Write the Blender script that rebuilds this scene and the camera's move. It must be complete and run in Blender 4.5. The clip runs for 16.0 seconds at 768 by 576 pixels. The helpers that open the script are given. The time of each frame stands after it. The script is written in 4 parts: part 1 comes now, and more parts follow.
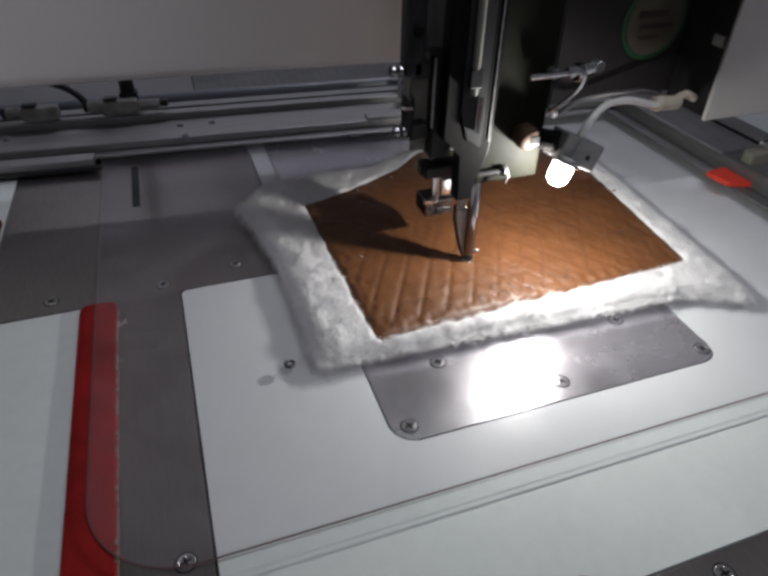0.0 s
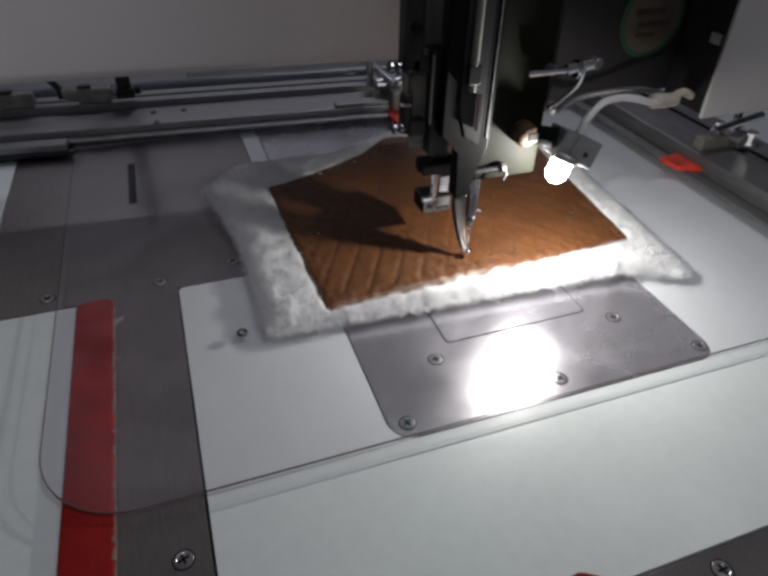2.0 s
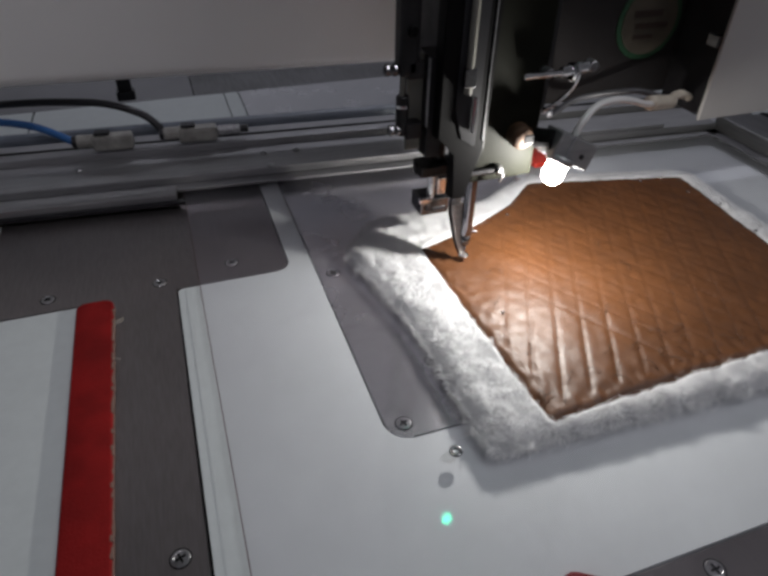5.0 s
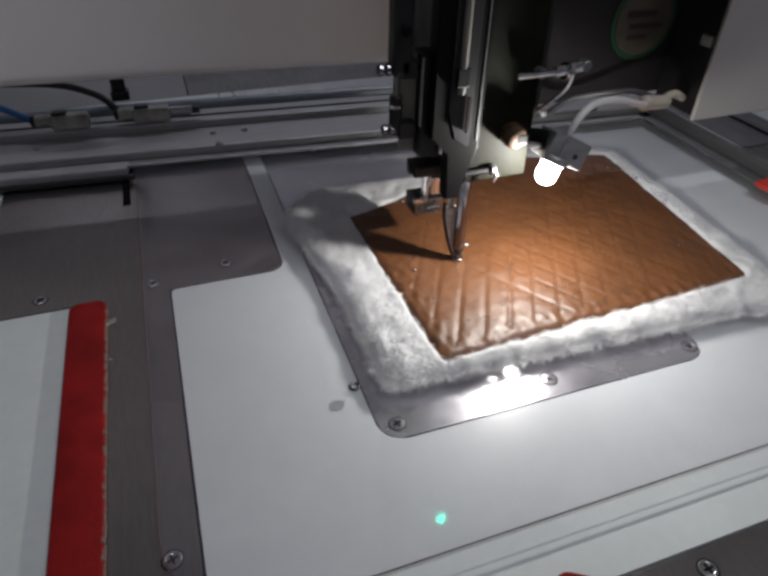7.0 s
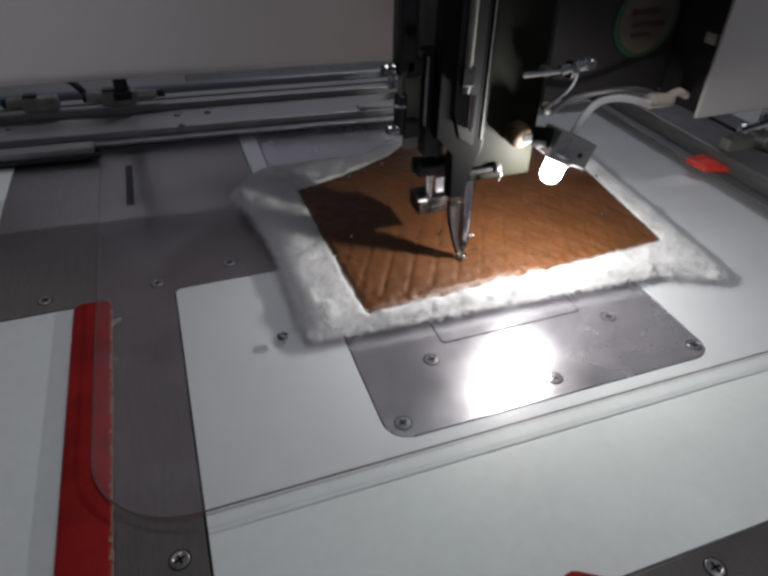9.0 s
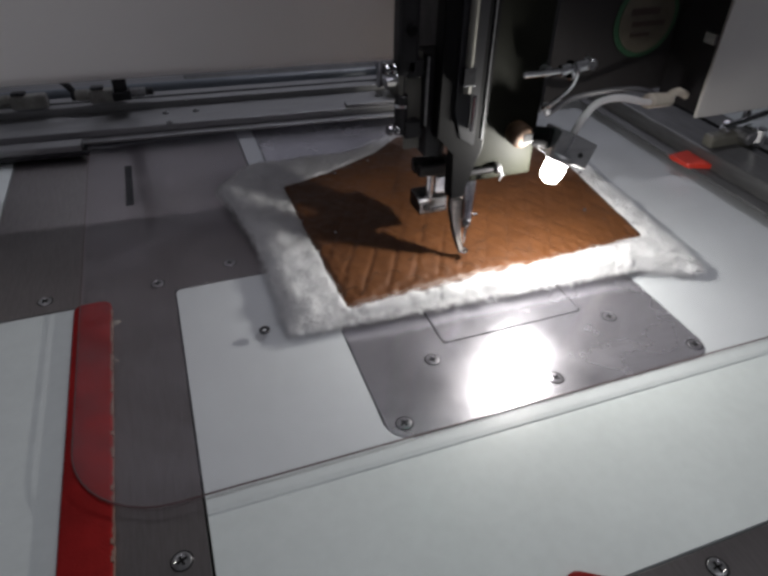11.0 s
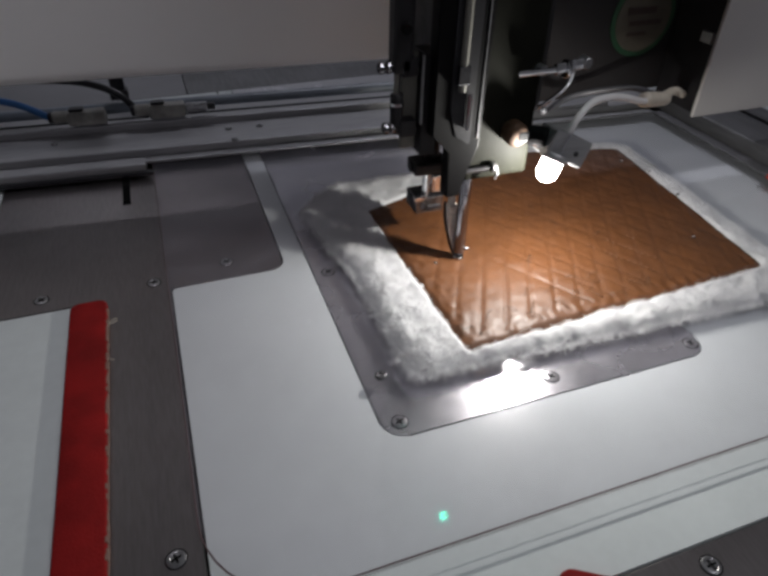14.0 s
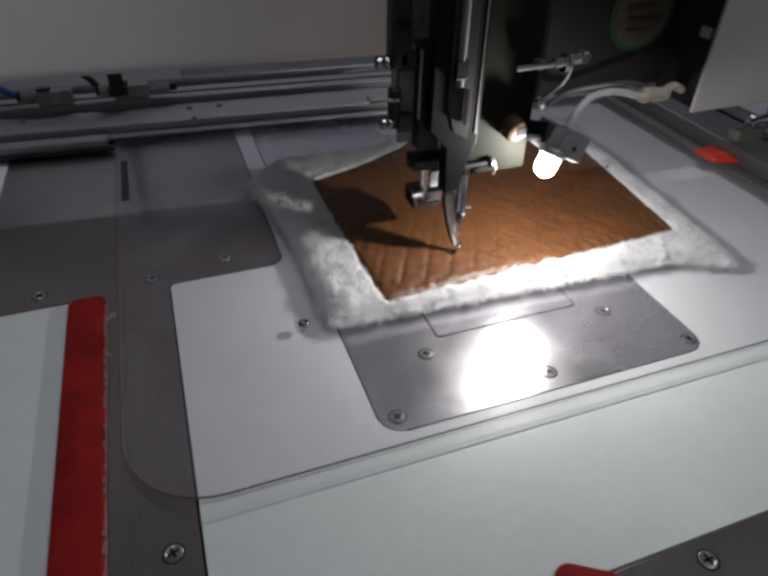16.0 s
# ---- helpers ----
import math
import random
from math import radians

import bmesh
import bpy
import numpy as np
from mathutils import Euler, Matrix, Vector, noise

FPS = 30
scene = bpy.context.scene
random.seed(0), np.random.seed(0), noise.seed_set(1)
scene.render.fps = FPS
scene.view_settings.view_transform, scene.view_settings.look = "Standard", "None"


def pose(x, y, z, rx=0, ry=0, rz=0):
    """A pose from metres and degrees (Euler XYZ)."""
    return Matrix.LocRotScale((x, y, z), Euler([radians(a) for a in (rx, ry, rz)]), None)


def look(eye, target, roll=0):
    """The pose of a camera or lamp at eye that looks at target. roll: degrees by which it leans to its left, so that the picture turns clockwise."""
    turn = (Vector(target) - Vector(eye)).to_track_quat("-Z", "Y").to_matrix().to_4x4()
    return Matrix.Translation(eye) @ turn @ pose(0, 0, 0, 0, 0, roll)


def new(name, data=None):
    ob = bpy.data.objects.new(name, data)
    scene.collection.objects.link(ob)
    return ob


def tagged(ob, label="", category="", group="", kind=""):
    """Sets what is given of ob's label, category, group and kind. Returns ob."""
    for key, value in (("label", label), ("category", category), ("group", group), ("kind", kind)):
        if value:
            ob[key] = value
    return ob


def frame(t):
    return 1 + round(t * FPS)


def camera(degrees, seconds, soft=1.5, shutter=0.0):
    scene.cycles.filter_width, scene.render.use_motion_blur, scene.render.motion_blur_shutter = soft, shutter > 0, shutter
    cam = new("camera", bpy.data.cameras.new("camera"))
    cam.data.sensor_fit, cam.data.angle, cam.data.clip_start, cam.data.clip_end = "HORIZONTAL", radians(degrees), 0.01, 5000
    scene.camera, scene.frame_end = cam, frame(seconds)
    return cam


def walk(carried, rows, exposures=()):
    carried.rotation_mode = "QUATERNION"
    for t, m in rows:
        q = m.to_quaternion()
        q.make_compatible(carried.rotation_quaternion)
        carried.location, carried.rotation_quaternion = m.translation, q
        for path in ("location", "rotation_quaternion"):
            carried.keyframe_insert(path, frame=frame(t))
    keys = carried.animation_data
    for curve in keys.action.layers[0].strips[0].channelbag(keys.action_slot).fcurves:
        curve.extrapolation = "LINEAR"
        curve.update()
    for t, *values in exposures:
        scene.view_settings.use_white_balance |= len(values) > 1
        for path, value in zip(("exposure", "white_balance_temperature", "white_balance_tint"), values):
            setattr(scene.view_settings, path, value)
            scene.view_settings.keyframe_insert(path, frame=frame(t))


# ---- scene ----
cam = camera(64.3, 16.0, soft=3.3)
PATH = [
    (0.0, -0.1690, -0.3045, 0.2487, -19.64, -37.42, 1.00),
    (0.5, -0.1693, -0.3049, 0.2500, -19.87, -37.42, 1.25),
    (1.0, -0.1686, -0.3048, 0.2487, -19.80, -37.64, 1.31),
    (1.5, -0.1702, -0.3033, 0.2488, -19.97, -37.64, 1.38),
    (2.0, -0.1698, -0.3043, 0.2476, -20.05, -37.54, 1.27),
    (2.5, -0.1688, -0.3047, 0.2494, -19.86, -37.50, 1.32),
    (3.0, -0.1690, -0.3051, 0.2499, -19.94, -37.53, 1.46),
    (3.5, -0.1697, -0.3052, 0.2487, -20.00, -37.53, 1.40),
    (4.0, -0.1676, -0.3074, 0.2496, -19.64, -37.45, 1.12),
    (6.5, -0.1669, -0.3064, 0.2489, -20.00, -37.52, 1.04),
    (7.0, -0.1655, -0.3072, 0.2488, -20.12, -37.42, 1.24),
    (7.5, -0.1657, -0.3068, 0.2486, -20.16, -37.43, 1.22),
    (8.0, -0.1677, -0.3063, 0.2486, -20.01, -37.34, 1.07),
    (8.5, -0.1674, -0.3060, 0.2482, -20.00, -37.53, 1.06),
    (9.0, -0.1676, -0.3061, 0.2491, -20.02, -37.57, 1.03),
    (11.5, -0.1690, -0.3052, 0.2491, -20.24, -37.58, 1.04),
    (12.0, -0.1673, -0.3065, 0.2478, -20.13, -37.63, 0.96),
    (12.5, -0.1671, -0.3064, 0.2483, -20.23, -37.78, 1.04),
    (13.0, -0.1671, -0.3066, 0.2469, -20.27, -37.79, 1.12),
    (13.5, -0.1662, -0.3071, 0.2479, -20.10, -37.69, 0.93),
    (14.0, -0.1668, -0.3066, 0.2488, -20.24, -37.60, 1.04),
    (14.5, -0.1675, -0.3063, 0.2474, -20.24, -37.74, 1.08),
    (15.0, -0.1665, -0.3072, 0.2474, -20.39, -37.66, 1.10),
    (15.5, -0.1658, -0.3073, 0.2477, -20.23, -37.95, 1.05),
    (16.0, -0.1654, -0.3077, 0.2476, -20.15, -37.83, 0.97),
]


def camera_pose(x, y, z, yaw, pitch, roll):
    yw, p = radians(yaw), radians(pitch)
    ahead = Vector((-math.sin(yw) * math.cos(p), math.cos(yw) * math.cos(p), math.sin(p)))
    return look((x, y, z), Vector((x, y, z)) + ahead, roll)


EXPOSURES = [(0.0, 0.12), (0.5, 0.02), (1.0, -0.06), (3.0, -0.06), (3.6, -0.05), (4.0, 0.03), (6.5, 0.08), (7.5, 0.12), (8.0, 0.10), (8.5, -0.04), (9.0, -0.06), (11.5, -0.08), (12.0, -0.10), (13.0, -0.08), (14.0, 0.0), (14.5, 0.02), (15.0, 0.0), (15.5, -0.06), (16.0, -0.12)]
walk(cam, [(t, camera_pose(*v)) for t, *v in PATH], EXPOSURES)

# ---- light: dim workshop, added unseen ceiling fills, and the small lamp of the sewing head ----
world = bpy.data.worlds.new("workshop_air")
scene.world = world
world.use_nodes = True
world.node_tree.nodes["Background"].inputs[0].default_value = (0.86, 0.82, 1.0, 1)
world.node_tree.nodes["Background"].inputs[1].default_value = 0.08


def area_lamp(name, m, size_x, size_y, watts, color):
    data = bpy.data.lights.new(name, "AREA")
    data.shape, data.size, data.size_y, data.energy, data.color = "RECTANGLE", size_x, size_y, watts, color
    ob = new(name, data)
    ob.matrix_world = m
    return ob


# Ceiling fills: unseen, added and placed to set the general brightness.
area_lamp("ceiling_tube_light", look((-0.8, -2.4, 2.56), (-0.8, -2.4, 0)), 1.2, 0.2, 9.0, (0.93, 0.87, 1.0))
area_lamp("ceiling_tube_light", look((0.9, -0.9, 2.56), (0.9, -0.9, 0)), 1.2, 0.2, 21.5, (0.94, 0.935, 1.0))
area_lamp("ceiling_tube_light", look((0.9, 1.6, 2.56), (0.9, 1.6, 0)), 1.2, 0.2, 19, (0.88, 0.88, 1.0))
# Rear fill, added to brighten the wall mirrored in the steel plates.
area_lamp("ceiling_tube_light", look((-0.5, 3.3, 2.56), (-0.5, 3.3, 0)), 1.2, 0.2, 4.5, (0.9, 0.9, 1.0))
BULB = Vector((0.0385, -0.0285, 0.0842))
BULB_AXIS = Vector((-0.42, -0.10, -0.90)).normalized()
bulb_light = bpy.data.lights.new("sewing_lamp_light", "POINT")
bulb_light.energy, bulb_light.shadow_soft_size, bulb_light.color = 0.92, 0.0026, (1.0, 0.975, 0.93)
bulb_lamp = new("sewing_lamp_light", bulb_light)
bulb_lamp.location = BULB + BULB_AXIS * 0.0030


# ---- materials ----


class Mat:
    """A node material with a principled shader, mixed from a few noises."""

    def __init__(self, name, color, rough=0.5, metal=0.0, spec=0.5):
        self.m = bpy.data.materials.new(name)
        self.m.use_nodes = True
        self.t = self.m.node_tree
        self.p = self.t.nodes["Principled BSDF"]
        self.p.inputs["Base Color"].default_value = (*color, 1)
        self.p.inputs["Roughness"].default_value = rough
        self.p.inputs["Metallic"].default_value = metal
        self.p.inputs["Specular IOR Level"].default_value = spec
        self.color = color
        self.coord = self.t.nodes.new("ShaderNodeTexCoord")

    def mapped(self, stretch=(1, 1, 1)):
        mp = self.t.nodes.new("ShaderNodeMapping")
        mp.inputs["Scale"].default_value = stretch
        self.t.links.new(self.coord.outputs["Object"], mp.inputs["Vector"])
        return mp.outputs["Vector"]

    def noise(self, scale, detail=4, stretch=(1, 1, 1), rough=0.55):
        n = self.t.nodes.new("ShaderNodeTexNoise")
        n.inputs["Scale"].default_value, n.inputs["Detail"].default_value, n.inputs["Roughness"].default_value = scale, detail, rough
        self.t.links.new(self.mapped(stretch), n.inputs["Vector"])
        return n.outputs["Fac"]

    def ramp(self, fac, stops):
        r = self.t.nodes.new("ShaderNodeValToRGB")
        e = r.color_ramp.elements
        while len(e) < len(stops):
            e.new(0.5)
        for el, (pos, c) in zip(e, stops):
            el.position = pos
            el.color = (*c, 1) if len(c) == 3 else c
        self.t.links.new(fac, r.inputs["Fac"])
        return r.outputs["Color"]

    def mix(self, a, b, how="MULTIPLY", fac=1.0):
        n = self.t.nodes.new("ShaderNodeMix")
        n.data_type, n.blend_type = "RGBA", how
        n.inputs["Factor"].default_value = fac
        for sock, v in ((n.inputs[6], a), (n.inputs[7], b)):
            if isinstance(v, tuple):
                sock.default_value = (*v, 1)
            else:
                self.t.links.new(v, sock)
        return n.outputs[2]

    def tint(self, fac, lo, hi, a=0.35, b=0.65):
        """Base colour times a grey that follows a noise."""
        src = self.p.inputs["Base Color"]
        now = src.links[0].from_socket if src.links else self.color
        self.t.links.new(self.mix(now, self.ramp(fac, [(a, (lo,) * 3), (b, (hi,) * 3)])), src)
        return self

    def rough(self, fac, lo, hi, a=0.3, b=0.7):
        r = self.t.nodes.new("ShaderNodeMapRange")
        r.inputs[1].default_value, r.inputs[2].default_value, r.inputs[3].default_value, r.inputs[4].default_value = a, b, lo, hi
        self.t.links.new(fac, r.inputs[0])
        self.t.links.new(r.outputs[0], self.p.inputs["Roughness"])
        return self

    def bump(self, fac, strength, distance):
        b = self.t.nodes.new("ShaderNodeBump")
        b.inputs["Strength"].default_value, b.inputs["Distance"].default_value = strength, distance
        self.t.links.new(fac, b.inputs["Height"])
        now = self.p.inputs["Normal"]
        if now.links:
            self.t.links.new(now.links[0].from_socket, b.inputs["Normal"])
        self.t.links.new(b.outputs["Normal"], now)
        return self


def glowing(name, color, strength):
    q = Mat(name, (0.9, 0.9, 0.9), 0.3)
    q.p.inputs["Emission Color"].default_value = (*color, 1)
    q.p.inputs["Emission Strength"].default_value = strength
    return q.m


q = Mat("white_laminate", (0.63, 0.675, 0.67), 0.34)
q.tint(q.noise(9, 5), 0.93, 1.0).tint(q.noise(160, 3), 0.96, 1.0).rough(q.noise(30), 0.28, 0.42)
WHITE_TABLE = q.m
q = Mat("brushed_steel", (0.80, 0.80, 0.83), 0.3, 0.9)
g = q.noise(60, 6, (1, 14, 1))
q.tint(g, 0.88, 1.0).rough(q.noise(25, 5), 0.20, 0.30).bump(g, 0.025, 0.0004)
STEEL = q.m
q = Mat("dull_stainless", (0.325, 0.30, 0.30), 0.3, 0.92)
g = q.noise(90, 6, (12, 1, 1))
q.tint(g, 0.85, 1.0).tint(q.noise(8, 4), 0.86, 1.0).rough(q.noise(12, 4), 0.28, 0.36)
DULL_STEEL = q.m
q = Mat("chrome", (0.82, 0.82, 0.84), 0.14, 1.0)
q.tint(q.noise(240, 4), 0.8, 1.0)
CHROME = q.m
q = Mat("machined_steel", (0.20, 0.20, 0.21), 0.24, 1.0)
q.tint(q.noise(200, 4), 0.7, 1.0)
MACHINED = q.m
q = Mat("screw_steel", (0.46, 0.46, 0.47), 0.30, 0.9)
q.tint(q.noise(300, 4), 0.7, 1.0)
SCREW = q.m
q = Mat("black_paint", (0.009, 0.0085, 0.0095), 0.38, spec=0.3)
q.tint(q.noise(40, 4), 0.7, 1.4).rough(q.noise(70), 0.3, 0.5)
BLACK = q.m
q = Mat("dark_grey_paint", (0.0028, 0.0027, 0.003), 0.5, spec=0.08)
q.tint(q.noise(12, 4), 0.85, 1.15).bump(q.noise(500, 3), 0.12, 0.0003)
DARK_GREY = q.m
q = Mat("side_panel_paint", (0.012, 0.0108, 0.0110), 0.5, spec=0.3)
q.tint(q.noise(12, 4), 0.85, 1.1).bump(q.noise(500, 3), 0.12, 0.0003)
PANEL = q.m
q = Mat("grey_paint", (0.155, 0.152, 0.13), 0.5)
q.tint(q.noise(50, 5), 0.8, 1.0).bump(q.noise(500, 3), 0.1, 0.0003)
GREY = q.m
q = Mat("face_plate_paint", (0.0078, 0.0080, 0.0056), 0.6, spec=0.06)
q.tint(q.noise(50, 5), 0.8, 1.0).bump(q.noise(700, 3), 0.25, 0.0003)
FACE = q.m
# Darker tone than aluminium_profile, for side rails and the rear side plate.
q = Mat("dark_rail_metal", (0.20, 0.20, 0.205), 0.5, 0.6)
q.tint(q.noise(30, 5, (10, 1, 10)), 0.75, 1.0).tint(q.noise(9, 4), 0.7, 1.0)
RAIL = q.m
q = Mat("white_machine_paint", (0.82, 0.81, 0.78), 0.42)
q.tint(q.noise(5, 4), 0.93, 1.0).bump(q.noise(300, 3), 0.06, 0.0003)
WHITE_PAINT = q.m
q = Mat("enclosure_paint", (0.34, 0.33, 0.32), 0.45)
q.tint(q.noise(6, 4), 0.9, 1.0).bump(q.noise(300, 3), 0.06, 0.0003)
ENCLOSURE = q.m
q = Mat("cream_plastic", (0.60, 0.54, 0.44), 0.5)
q.tint(q.noise(40, 4), 0.85, 1.0)
CREAM = q.m
q = Mat("aluminium_profile", (0.34, 0.34, 0.345), 0.38, 0.7)
q.tint(q.noise(30, 5, (1, 10, 10)), 0.85, 1.0).rough(q.noise(20), 0.42, 0.58)
ALUMINIUM = q.m
q = Mat("red_foam", (0.27, 0.010, 0.010), 0.85, spec=0.2)
q.tint(q.noise(35, 5), 0.65, 1.05).bump(q.noise(900, 3), 0.5, 0.0008)
RED_FOAM = q.m
q = Mat("foam_backing", (0.24, 0.15, 0.12), 0.9)
BACKING = q.m
q = Mat("red_plastic", (0.62, 0.045, 0.025), 0.4)
q.tint(q.noise(80, 3), 0.85, 1.0)
RED_PLASTIC = q.m
q = Mat("brown_leather", (0.100, 0.0365, 0.0108), 0.42)
v = q.t.nodes.new("ShaderNodeTexVoronoi")
v.inputs["Scale"].default_value = 900
q.t.links.new(q.mapped(), v.inputs["Vector"])
q.tint(q.noise(22, 5), 0.82, 1.08).tint(q.noise(300, 4), 0.9, 1.06).rough(q.noise(140, 4), 0.44, 0.60)
q.bump(v.outputs["Distance"], 0.22, 0.0004).bump(q.noise(120, 5), 0.25, 0.0012)
LEATHER = q.m
q = Mat("white_batting", (0.92, 0.92, 0.93), 0.95, spec=0.1)
q.tint(q.noise(60, 6), 0.90, 1.0).bump(q.noise(220, 7, rough=0.7), 0.9, 0.003)
q.p.inputs["Subsurface Weight"].default_value = 0.0
tl, mx = q.t.nodes.new("ShaderNodeBsdfTranslucent"), q.t.nodes.new("ShaderNodeMixShader")
tl.inputs["Color"].default_value = (0.93, 0.93, 0.94, 1)
mx.inputs[0].default_value = 0.25
q.t.links.new(q.p.outputs[0], mx.inputs[1])
q.t.links.new(tl.outputs[0], mx.inputs[2])
q.t.links.new(mx.outputs[0], q.t.nodes["Material Output"].inputs[0])
BATTING = q.m
q = Mat("thread", (0.055, 0.020, 0.007), 0.7)
THREAD = q.m
q = Mat("loose_thread", (0.04, 0.025, 0.015), 0.7)
LOOSE_THREAD = q.m
q = Mat("blue_hose", (0.03, 0.12, 0.32), 0.3)
BLUE_HOSE = q.m
# Shared by black hoses and the shade strip under the clamp bar.
q = Mat("black_hose_and_shade", (0.01, 0.01, 0.012), 0.35)
BLACK_HOSE_AND_SHADE = q.m
q = Mat("blue_grey_pipe", (0.22, 0.25, 0.29), 0.35)
q.tint(q.noise(40, 3), 0.85, 1.0)
PIPE = q.m
q = Mat("grey_cable_sheath", (0.05, 0.05, 0.055), 0.5)
GREY_CABLE = q.m
q = Mat("rear_plate_paint", (0.24, 0.24, 0.25), 0.5)
q.tint(q.noise(7, 5), 0.75, 1.0)
REAR_PAINT = q.m
q = Mat("white_cable", (0.72, 0.70, 0.68), 0.4)
WHITE_CABLE = q.m
q = Mat("fitting_plastic", (0.36, 0.35, 0.32), 0.45)
q.tint(q.noise(90, 4), 0.6, 1.0)
FITTING = q.m
q = Mat("brass_knob", (0.06, 0.030, 0.014), 0.65, 0.5)
q.tint(q.noise(150, 4), 0.6, 1.0)
BRASS = q.m
q = Mat("wall_paint", (0.66, 0.67, 0.68), 0.8)
q.tint(q.noise(2, 4), 0.85, 1.0)
WALL = q.m
q = Mat("concrete_floor", (0.20, 0.20, 0.19), 0.7)
q.tint(q.noise(3, 6), 0.7, 1.0)
CONCRETE = q.m
q = Mat("joint_shadow_black", (0.004, 0.004, 0.004), 0.8, spec=0.1)
JOINT = q.m
q = Mat("badge_green", (0.010, 0.044, 0.019), 0.5)
BADGE_GREEN = q.m
q = Mat("badge_gold", (0.060, 0.052, 0.038), 0.5)
q.tint(q.noise(60, 5), 0.7, 1.05)
BADGE_GOLD = q.m
q = Mat("badge_red", (0.022, 0.013, 0.010), 0.5)
BADGE_RED = q.m
q = Mat("matt_foot_steel", (0.55, 0.52, 0.49), 0.45, 0.2)
q.tint(q.noise(300, 4), 0.75, 1.0)
FOOT_STEEL = q.m
# Needle bar chrome; its dark reflection is put into the base colour.
q = Mat("dark_bar_steel", (0.26, 0.25, 0.27), 0.12, 1.0)
q.tint(q.noise(200, 4), 0.8, 1.0)
BAR_STEEL = q.m
BULB_GLOW = glowing("lamp_bulb_glow", (1.0, 0.98, 0.94), 16.0)
# thin frosted glass: it glows and lets the filament's light through
bt = BULB_GLOW.node_tree
em, see, both = (bt.nodes.new("ShaderNode" + k) for k in ("Emission", "BsdfTransparent", "AddShader"))
em.inputs["Color"].default_value, em.inputs["Strength"].default_value = (1.0, 0.98, 0.94, 1), 16.0
bt.links.new(em.outputs[0], both.inputs[0])
bt.links.new(see.outputs[0], both.inputs[1])
bt.links.new(both.outputs[0], bt.nodes["Material Output"].inputs[0])
TEAL_GLOW = glowing("indicator_glow", (0.0, 1.0, 0.62), 45.0)

# clear sheet: thin, slightly grey, with a glossy surface
m = bpy.data.materials.new("clear_acrylic")
m.use_nodes = True
nt = m.node_tree
nt.nodes.remove(nt.nodes["Principled BSDF"])
tr, gl, mx, fr = (nt.nodes.new("ShaderNode" + k) for k in ("BsdfTransparent", "BsdfGlossy", "MixShader", "LayerWeight"))
tr.inputs["Color"].default_value = (0.985, 0.975, 0.99, 1)
gl.inputs["Roughness"].default_value = 0.05
steep, gloss = nt.nodes.new("ShaderNodeMath"), nt.nodes.new("ShaderNodeMath")
steep.operation, gloss.operation = "POWER", "MULTIPLY_ADD"
steep.inputs[1].default_value, gloss.inputs[1].default_value, gloss.inputs[2].default_value = 5.0, 0.4, 0.04
nt.links.new(fr.outputs["Facing"], steep.inputs[0])
nt.links.new(steep.outputs[0], gloss.inputs[0])
nt.links.new(gloss.outputs[0], mx.inputs[0])
nt.links.new(tr.outputs[0], mx.inputs[1])
nt.links.new(gl.outputs[0], mx.inputs[2])
hz, mh = nt.nodes.new("ShaderNodeBsdfDiffuse"), nt.nodes.new("ShaderNodeMixShader")
hz.inputs["Color"].default_value = (0.82, 0.80, 0.92, 1)
tc, ns, mr = (nt.nodes.new("ShaderNode" + k) for k in ("TexCoord", "TexNoise", "MapRange"))
ns.inputs["Scale"].default_value, ns.inputs["Detail"].default_value, ns.inputs["Distortion"].default_value = 14, 5, 1.2
mr.inputs[1].default_value, mr.inputs[2].default_value, mr.inputs[3].default_value, mr.inputs[4].default_value = 0.42, 0.75, 0.018, 0.065
nt.links.new(tc.outputs["Object"], ns.inputs["Vector"])
nt.links.new(ns.outputs["Fac"], mr.inputs[0])
nt.links.new(mr.outputs[0], mh.inputs[0])
nt.links.new(mx.outputs[0], mh.inputs[1])
nt.links.new(hz.outputs[0], mh.inputs[2])
nt.links.new(mh.outputs[0], nt.nodes["Material Output"].inputs[0])
ACRYLIC = m
m = bpy.data.materials.new("clear_acrylic_body")
m.use_nodes = True
nt = m.node_tree
nt.nodes.remove(nt.nodes["Principled BSDF"])
tr = nt.nodes.new("ShaderNodeBsdfTransparent")
tr.inputs["Color"].default_value = (0.99, 0.986, 0.99, 1)
nt.links.new(tr.outputs[0], nt.nodes["Material Output"].inputs[0])
ACRYLIC_BODY = m
q = Mat("acrylic_cut_edge", (0.10, 0.060, 0.062), 0.4)
ACRYLIC_EDGE_AND_SHADE = q.m

# ---- mesh helpers ----


def part(name, bm, material, parent=None, label="", smooth=False):
    me = bpy.data.meshes.new(name)
    bmesh.ops.recalc_face_normals(bm, faces=bm.faces)
    if smooth:
        for f in bm.faces:
            f.smooth = True
    bm.to_mesh(me)
    bm.free()
    me.materials.append(material)
    ob = new(name, me)
    if parent:
        ob.parent = parent
    if label:
        ob["label"] = label
    return ob


def thing(name, label, category, group="", kind="", at=(0, 0, 0)):
    ob = new(name)
    ob.empty_display_size = 0.02
    ob.location = at
    return tagged(ob, label, category, group, kind)


